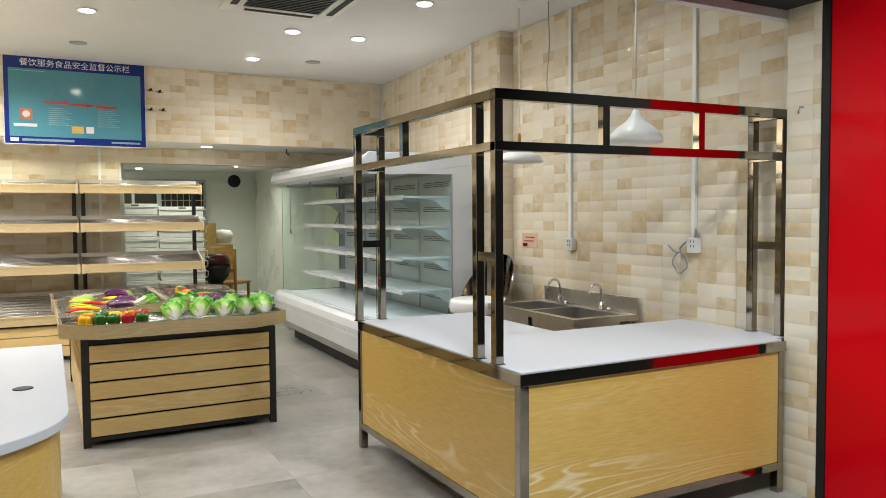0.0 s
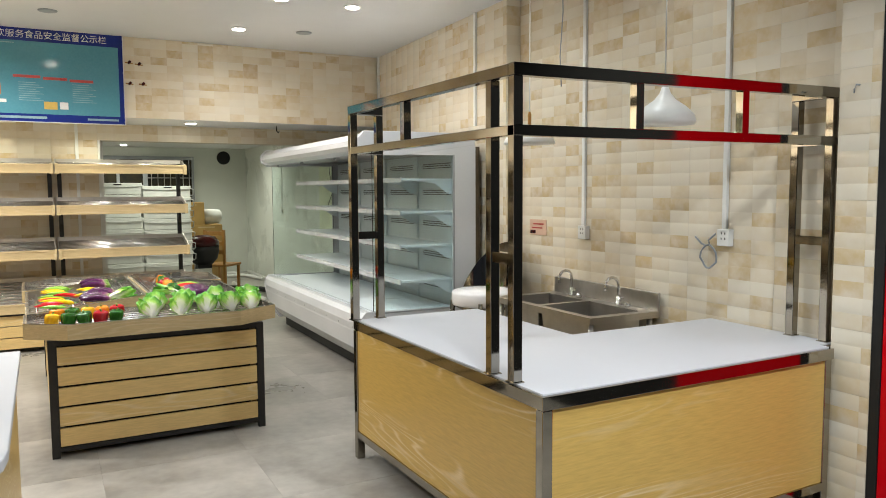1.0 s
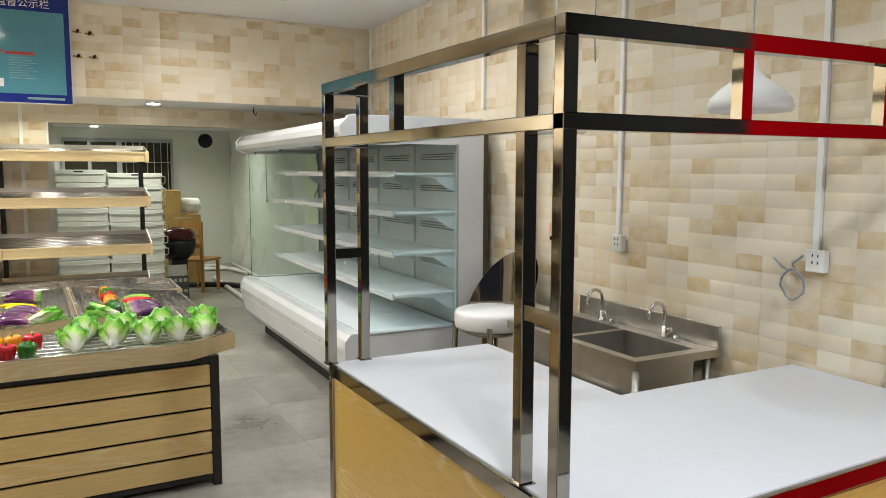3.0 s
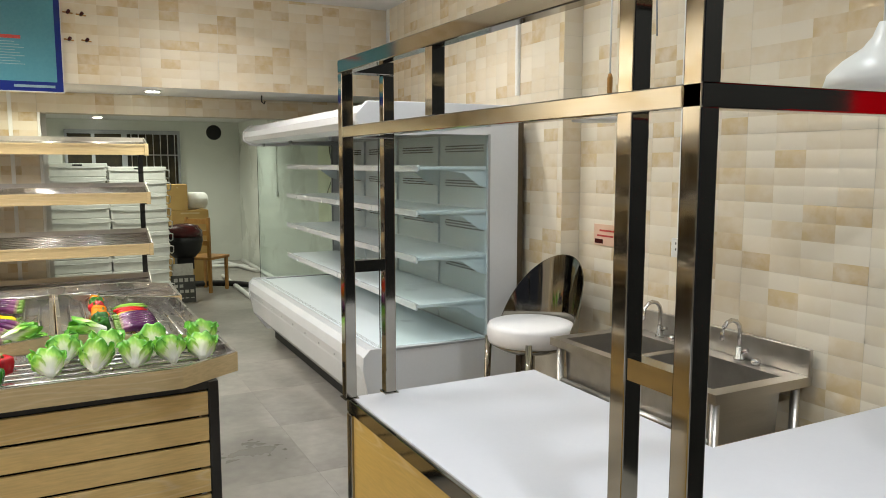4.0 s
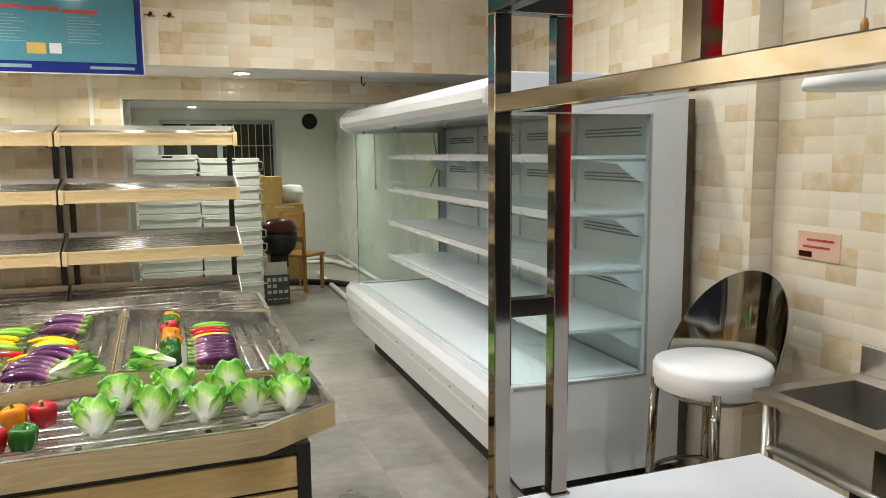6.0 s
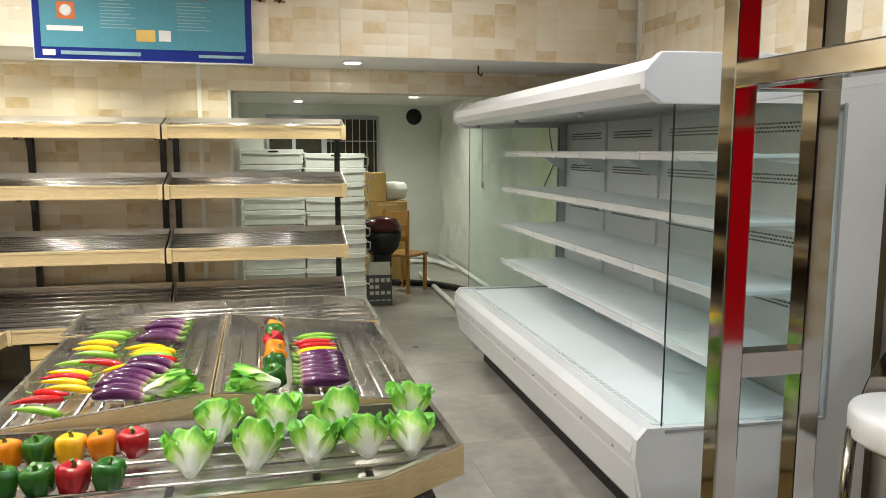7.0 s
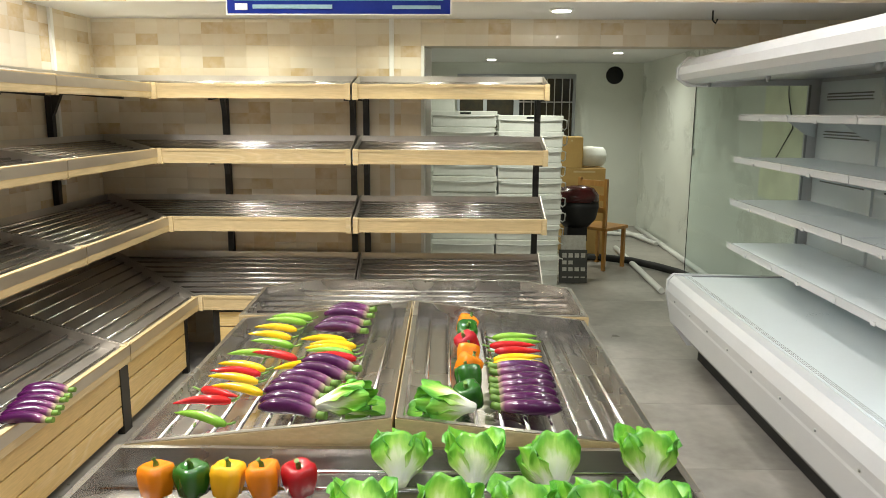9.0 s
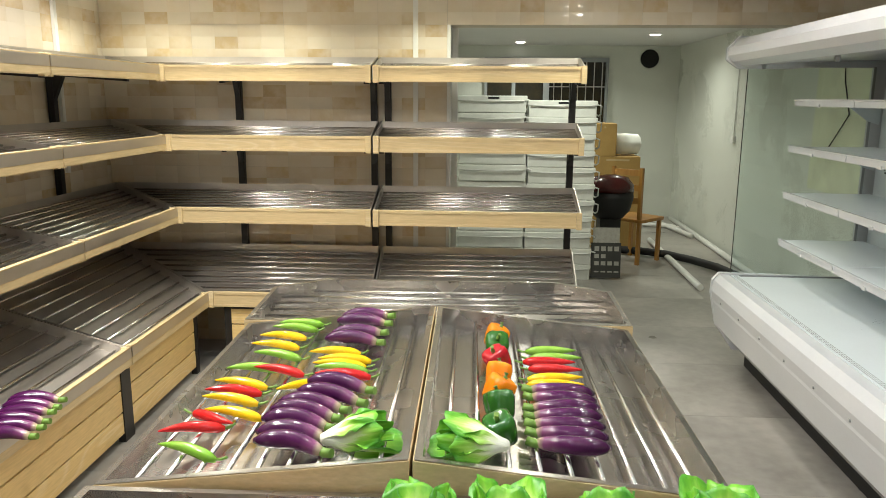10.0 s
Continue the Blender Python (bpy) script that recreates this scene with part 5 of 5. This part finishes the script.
# ---- cashier counter ----
def cashier():
    c = thing("cashier_counter", "rounded white-topped cashier counter with yellow wood panelling", "counter")
    arc = lambda r: [(-0.55 + (0.62 + r) * math.sin(radians(a)), 2.86 - (0.50 + r) * math.cos(radians(a))) for a in range(0, 91, 9)]
    bm = bmesh.new()
    prism(bm, [(-1.2, 2.36)] + arc(0.0) + [(0.055, 4.42), (-1.2, 4.42)], "z", 0.765, 0.80, 0.004)
    part("countertop", bm, WHITETOP, c, "white solid-surface top")
    bm = bmesh.new()
    prism(bm, [(-1.18, 2.39)] + arc(-0.03) + [(0.03, 4.39), (-1.18, 4.39)], "z", 0.0, 0.764)
    part("body", bm, wood_mat("counter_side_laminate", (0.70, 0.46, 0.125), (0.82, 0.62, 0.30)), c, "yellow ash laminate body")
    bm = bmesh.new()
    lathe(bm, [(0.038, 0.8005), (0.036, 0.803), (0.030, 0.8035)], 24, (-0.088, 3.31, 0))
    part("grommet", bm, DARK, c, "black cable grommet")


cashier()

# ---- back room ----
def foam_box(m, slotted=False):
    f = thing("foam_box", "white foam box with a wire handle in a stack" if not slotted else "white foam box with a dark grip slot atop a stack", "box", m, "stacked foam boxes")
    boxpart("body", (0, 0, 0, 0.60, 0.42, 0.100), FOAM, f, bevel=0.008)
    lid = boxpart("lid", (-0.008, -0.008, 0.101, 0.608, 0.428, 0.147), FOAM, f, "foam lid", bevel=0.008)
    for x in (0.607, -0.007):
        d = 0.045 if x > 0 else -0.03
        tubepart("handle", [(x, 0.06, 0.115), (x + d, 0.08, 0.10), (x + d, 0.11, 0.03), (x + d * 0.6, 0.13, 0.012), (x, 0.16, 0.03)], 0.007, WHITEPLASTIC, f, "white wire handle")
    tubepart("strap", [(0.02, -0.012, 0.104), (0.30, -0.012, 0.098), (0.58, -0.012, 0.104)], 0.006, WHITEPLASTIC, f)
    if slotted:
        boxpart("slot", (0.26, -0.010, 0.118, 0.36, -0.0075, 0.136), DARK, lid, "dark grip slot")
    return f


fb, ft = foam_box(pose(0.68, 10.95, 0)), foam_box(pose(0.685, 10.945, 0.1525 * 10), True)
for col, (x, rise) in enumerate(((0.68, 0.1525), (1.315, 0.1485))):
    for i in range(11):
        if col or 0 < i < 10:
            copy_thing(ft if i == 10 else fb, pose(x + random.uniform(-0.012, 0.012), 10.95 + 0.04 * col + random.uniform(-0.02, 0.02), rise * i, 0, 0, random.uniform(-1.5, 1.5)))

win = thing("window_back", "dark barred window with a grey metal frame in the end wall", "window", pose(0, END_Y, 0))
win["kind"] = "structure"
boxpart("pane", (0.94, -0.012, 1.12, 2.57, -0.004, 2.14), NIGHT, win, "dark glass")
for d in ((0.90, 2.14, 2.61, 2.20), (0.90, 1.06, 2.61, 1.12), (0.90, 1.12, 0.94, 2.14), (2.57, 1.12, 2.61, 2.14), (1.72, 1.12, 1.80, 2.14), (1.28, 1.12, 1.33, 2.14)):
    boxpart("frame_bar", (d[0], -0.05, d[1], d[2], -0.003, d[3]), FRIDGEGREY, win)
for i in range(7):
    boxpart("bar", (1.86 + i * 0.11, -0.035, 1.12, 1.872 + i * 0.11, -0.023, 2.14), BRUSHED, win)
boxpart("bar", (1.80, -0.036, 1.80, 2.57, -0.022, 1.815), BRUSHED, win)
vent = thing("vent_hole", "round black vent hole in the end wall", "vent", pose(3.165, END_Y, 2.19))
bm = bmesh.new()
lathe(bm, [(0.125, 0.0), (0.125, 0.012), (0.10, 0.014)], 24)
bm.transform(pose(0, 0, 0, 90, 0, 0))
part("disc", bm, DARK, vent)

for d, lbl in (((2.14, 12.5, 0, 2.63, 13.0, 1.03), "tall brown cardboard carton"), ((2.10, 12.5, 1.031, 2.36, 12.85, 1.385), "open brown cardboard box on a carton")):
    b = thing("cardboard_box", lbl, "box")
    boxpart("carton", d, CARD, b, bevel=0.006)
    boxpart("tape", (d[0] + 0.12, d[1] - 0.002, d[5] - 0.05, d[3] - 0.12, d[1] - 0.0005, d[5] - 0.03), FASCIA, b)
bag = thing("plastic_roll", "white crumpled plastic bundle on a carton", "bag", pose(2.50, 12.7, 1.155))
bm = bmesh.new()
lathe(bm, [(0.08, -0.15), (0.118, -0.13), (0.124, 0.0), (0.115, 0.12), (0.08, 0.15)], 20, lobes=6, depth=0.12)
bm.transform(pose(0, 0, 0, 0, 90, 8))
part("wrap", bm, FOAM, bag)

sc = thing("scooter_box", "dark maroon scooter top box on a black seat and wheel", "scooter", pose(2.16, 11.55, 0))
bm = bmesh.new()
lathe(bm, [(0.13, 0.50), (0.20, 0.58), (0.23, 0.70), (0.225, 0.76)], 18)
bm.transform(Matrix.Diagonal((1.0, 0.85, 1.0, 1.0)))
part("tub", bm, DARK, sc)
bm = bmesh.new()
lathe(bm, [(0.232, 0.765), (0.225, 0.83), (0.17, 0.90), (0.06, 0.925)], 18)
bm.transform(Matrix.Diagonal((1.0, 0.85, 1.0, 1.0)))
part("lid", bm, MAROON, sc, "maroon lid", smooth=True)
boxpart("rack", (-0.10, -0.10, 0.36, 0.10, 0.14, 0.50), DARK, sc)
bm = bmesh.new()
lathe(bm, [(0.15, -0.05), (0.22, -0.04), (0.22, 0.04), (0.15, 0.05)], 24)
bm.transform(pose(-0.03, 0.02, 0.22, 90, 0, 90))
part("wheel", bm, DARK, sc)

bb = thing("chalk_board", "small black advertising board with pale lettering on the floor", "sign", pose(1.93, 11.02, 0, -8, 0, 0))
bb.scale = (0.76, 0.76, 0.78)
boxpart("panel", (0, 0, 0.02, 0.36, 0.02, 0.44), CHALK, bb)
boxpart("header", (0.02, -0.003, 0.44, 0.34, 0.02, 0.62), SIGNDUST, bb, "pale upper panel")
for i, (a, b, h) in enumerate(((0.04, 0.32, 0.07), (0.04, 0.20, 0.06), (0.04, 0.32, 0.06), (0.04, 0.32, 0.02))):
    n = max(1, round((b - a) / 0.08))
    for j in range(n):
        boxpart("print_bar", (a + j * 0.08, -0.003, 0.34 - i * 0.085, a + j * 0.08 + 0.056, -0.0005, 0.34 - i * 0.085 + h * 0.8), SIGNDUST, bb)

def back_chair():
    c = thing("wooden_chair", "orange-brown wooden chair seen from the side", "chair", pose(2.49, 11.90, 0, 0, 0, 45))
    boxpart("seat", (-0.2, -0.2, 0.43, 0.22, 0.2, 0.465), CHAIRWOOD, c, bevel=0.008)
    for x, y in ((-0.19, -0.18), (0.17, -0.18), (-0.19, 0.15), (0.17, 0.15)):
        boxpart("leg", (x, y, 0, x + 0.035, y + 0.035, 0.43), CHAIRWOOD, c)
    for y in (-0.18, 0.15):
        boxpart("back_post", (-0.195, y, 0.465, -0.16, y + 0.035, 0.98), CHAIRWOOD, c)
    for z in (0.62, 0.75, 0.90):
        boxpart("back_rail", (-0.19, -0.145, z, -0.165, 0.15, z + 0.06), CHAIRWOOD, c)


back_chair()
hose = thing("black_hose", "thick black hose lying across the floor", "hose")
tubepart("hose_line", [(2.2, 12.25, 0.05), (2.6, 12.15, 0.05), (2.85, 12.0, 0.05), (3.05, 11.72, 0.05), (3.2, 11.42, 0.05), (3.3, 11.0, 0.05), (3.36, 10.3, 0.05)], 0.04, DARK, hose, sides=12)
for pts in ([(2.87, 12.9, 0.03), (2.84, 10.67, 0.03)], [(3.52, 14.6, 0.03), (3.47, 11.1, 0.03)], [(2.75, 14.1, 0.03), (3.35, 13.9, 0.03), (3.42, 13.7, 0.03)], [(2.95, 14.4, 0.03), (3.2, 14.45, 0.03), (3.44, 13.2, 0.03)]):
    p = thing("plastic_pipe", "pale plastic pipe lying on the floor", "pipe")
    tubepart("pipe_run", pts, 0.03, WHITEPLASTIC, p, sides=12)
y = 12.37
cord = thing("pull_cord", "white cord and switch on the back room wall", "switch")
tubepart("line", [(far_x(y) - 0.01, y, 2.33), (far_x(y) - 0.01, y, 1.27)], 0.006, WHITEPLASTIC, cord)
boxpart("switch_box", (far_x(y) - 0.03, y - 0.04, 1.20, far_x(y) - 0.003, y + 0.04, 1.27), WHITEPLASTIC, cord)
pale = thing("wall_board", "pale cream board fixed to the side wall with loose wires", "board")
bm = bmesh.new()
prism(bm, [(far_x(9.4) - 0.012, 9.4), (far_x(9.4) - 0.002, 9.4), (far_x(10.45) - 0.002, 10.45), (far_x(10.45) - 0.012, 10.45)], "z", 0.95, 1.98)
part("sheet", bm, mat("cream_board", (0.80, 0.82, 0.62), rough=0.4), pale)
tubepart("wire", [(far_x(10) - 0.02, 10.0, 1.98), (far_x(10) - 0.03, 9.95, 1.8), (far_x(10) - 0.02, 9.85, 1.55), (far_x(10) - 0.03, 10.1, 1.3)], 0.005, DARK, pale)


# ---- tiles, last ----
CELL_W, CELL_H = 0.15, 0.075
TILE_CACHE = {}


def tile_mesh(w, h):
    key = (round(w, 3), round(h, 3))
    if key not in TILE_CACHE:
        bm = bmesh.new()
        nu, nv = max(1, math.ceil(w / CELL_W - 0.02)), max(1, math.ceil(h / CELL_H - 0.02))
        for i in range(nu):
            for j in range(nv):
                a0, a1 = i * CELL_W, min(w, (i + 1) * CELL_W)
                b0, b1 = j * CELL_H, min(h, (j + 1) * CELL_H)
                if a1 - a0 < 0.01 or b1 - b0 < 0.01:
                    continue
                rings = []
                for ins, up in ((0.0, 0.0), (0.006, 0.0012)):
                    rings.append([bm.verts.new(c) for c in ((a0 + ins, -up, b0 + ins), (a1 - ins, -up, b0 + ins), (a1 - ins, -up, b1 - ins), (a0 + ins, -up, b1 - ins))])
                mid = bm.verts.new(((a0 + a1) / 2, -0.0026, (b0 + b1) / 2))
                for r, q in zip(rings, rings[1:]):
                    for k in range(4):
                        bm.faces.new([r[k], r[(k + 1) % 4], q[(k + 1) % 4], q[k]]).smooth = True
                for k in range(4):
                    bm.faces.new([rings[1][k], rings[1][(k + 1) % 4], mid]).smooth = True
        TILE_CACHE[key] = mesh_of("tile", bm, TILE)
    return TILE_CACHE[key]


def tile_field(parent, start, turn, width, z0, z1):
    """Tiles over a wall face: start is its left foot as one looks at it, turn its heading in degrees."""
    u = 0.0
    while u < width - 0.01:
        w = min(0.6, width - u)
        z = z0
        while z < z1 - 0.01:
            h = min(0.3, z1 - z)
            ob = new("tile", tile_mesh(w - 0.0012, h - 0.0012))
            ob.parent = parent
            ob.matrix_basis = pose(start[0], start[1], z, 0, 0, turn) @ pose(u, 0, 0)
            z += h
        u += w


tile_field(wall_right, (NEAR_X, STEP_Y), -90, STEP_Y - 2.60, 0.0, CEIL)
slope = math.degrees(math.atan(SKEW))
tile_field(wall_far, (far_x(BACK_Y), BACK_Y), -90 - slope, (BACK_Y - STEP_Y) / math.cos(radians(slope)), 0.9, CEIL)
tile_field(wall_far, (FAR_X, STEP_Y), 0, NEAR_X - FAR_X, 0.0, CEIL)
tile_field(soffit, (LEFT_X, SOFFIT_Y), 0, far_x(SOFFIT_Y) - LEFT_X, SOFFIT_Z, CEIL)
tile_field(wall_back, (LEFT_X, BACK_Y), 0, OPEN_X - LEFT_X - 0.002, 0.0, SOFFIT_Z)
tile_field(wall_header, (OPEN_X, BACK_Y), 0, far_x(BACK_Y) - OPEN_X, OPEN_Z, SOFFIT_Z)
tile_field(wall_left, (LEFT_X, 4.2), 90, BACK_Y - 4.2, 0.0, CEIL)
tile_field(wall_jamb, (3.466, 2.596), -90, 0.196, 0.0, CEIL)

PAVE = 0.8
bm = bmesh.new()
box(bm, 0.0006, 0.0006, -0.006, PAVE - 0.0006, PAVE - 0.0006, 0.0)
floor_tile = mesh_of("floor_tile", bm, FLOORTILE)
for i in range(9):
    for j in range(25):
        x, y = -2.0 + i * PAVE, -3.2 + j * PAVE
        if x < 4.2 and y < END_Y:
            ob = new("floor_tile", floor_tile)
            ob.parent = floor
            ob.matrix_basis = pose(x, y, 0)
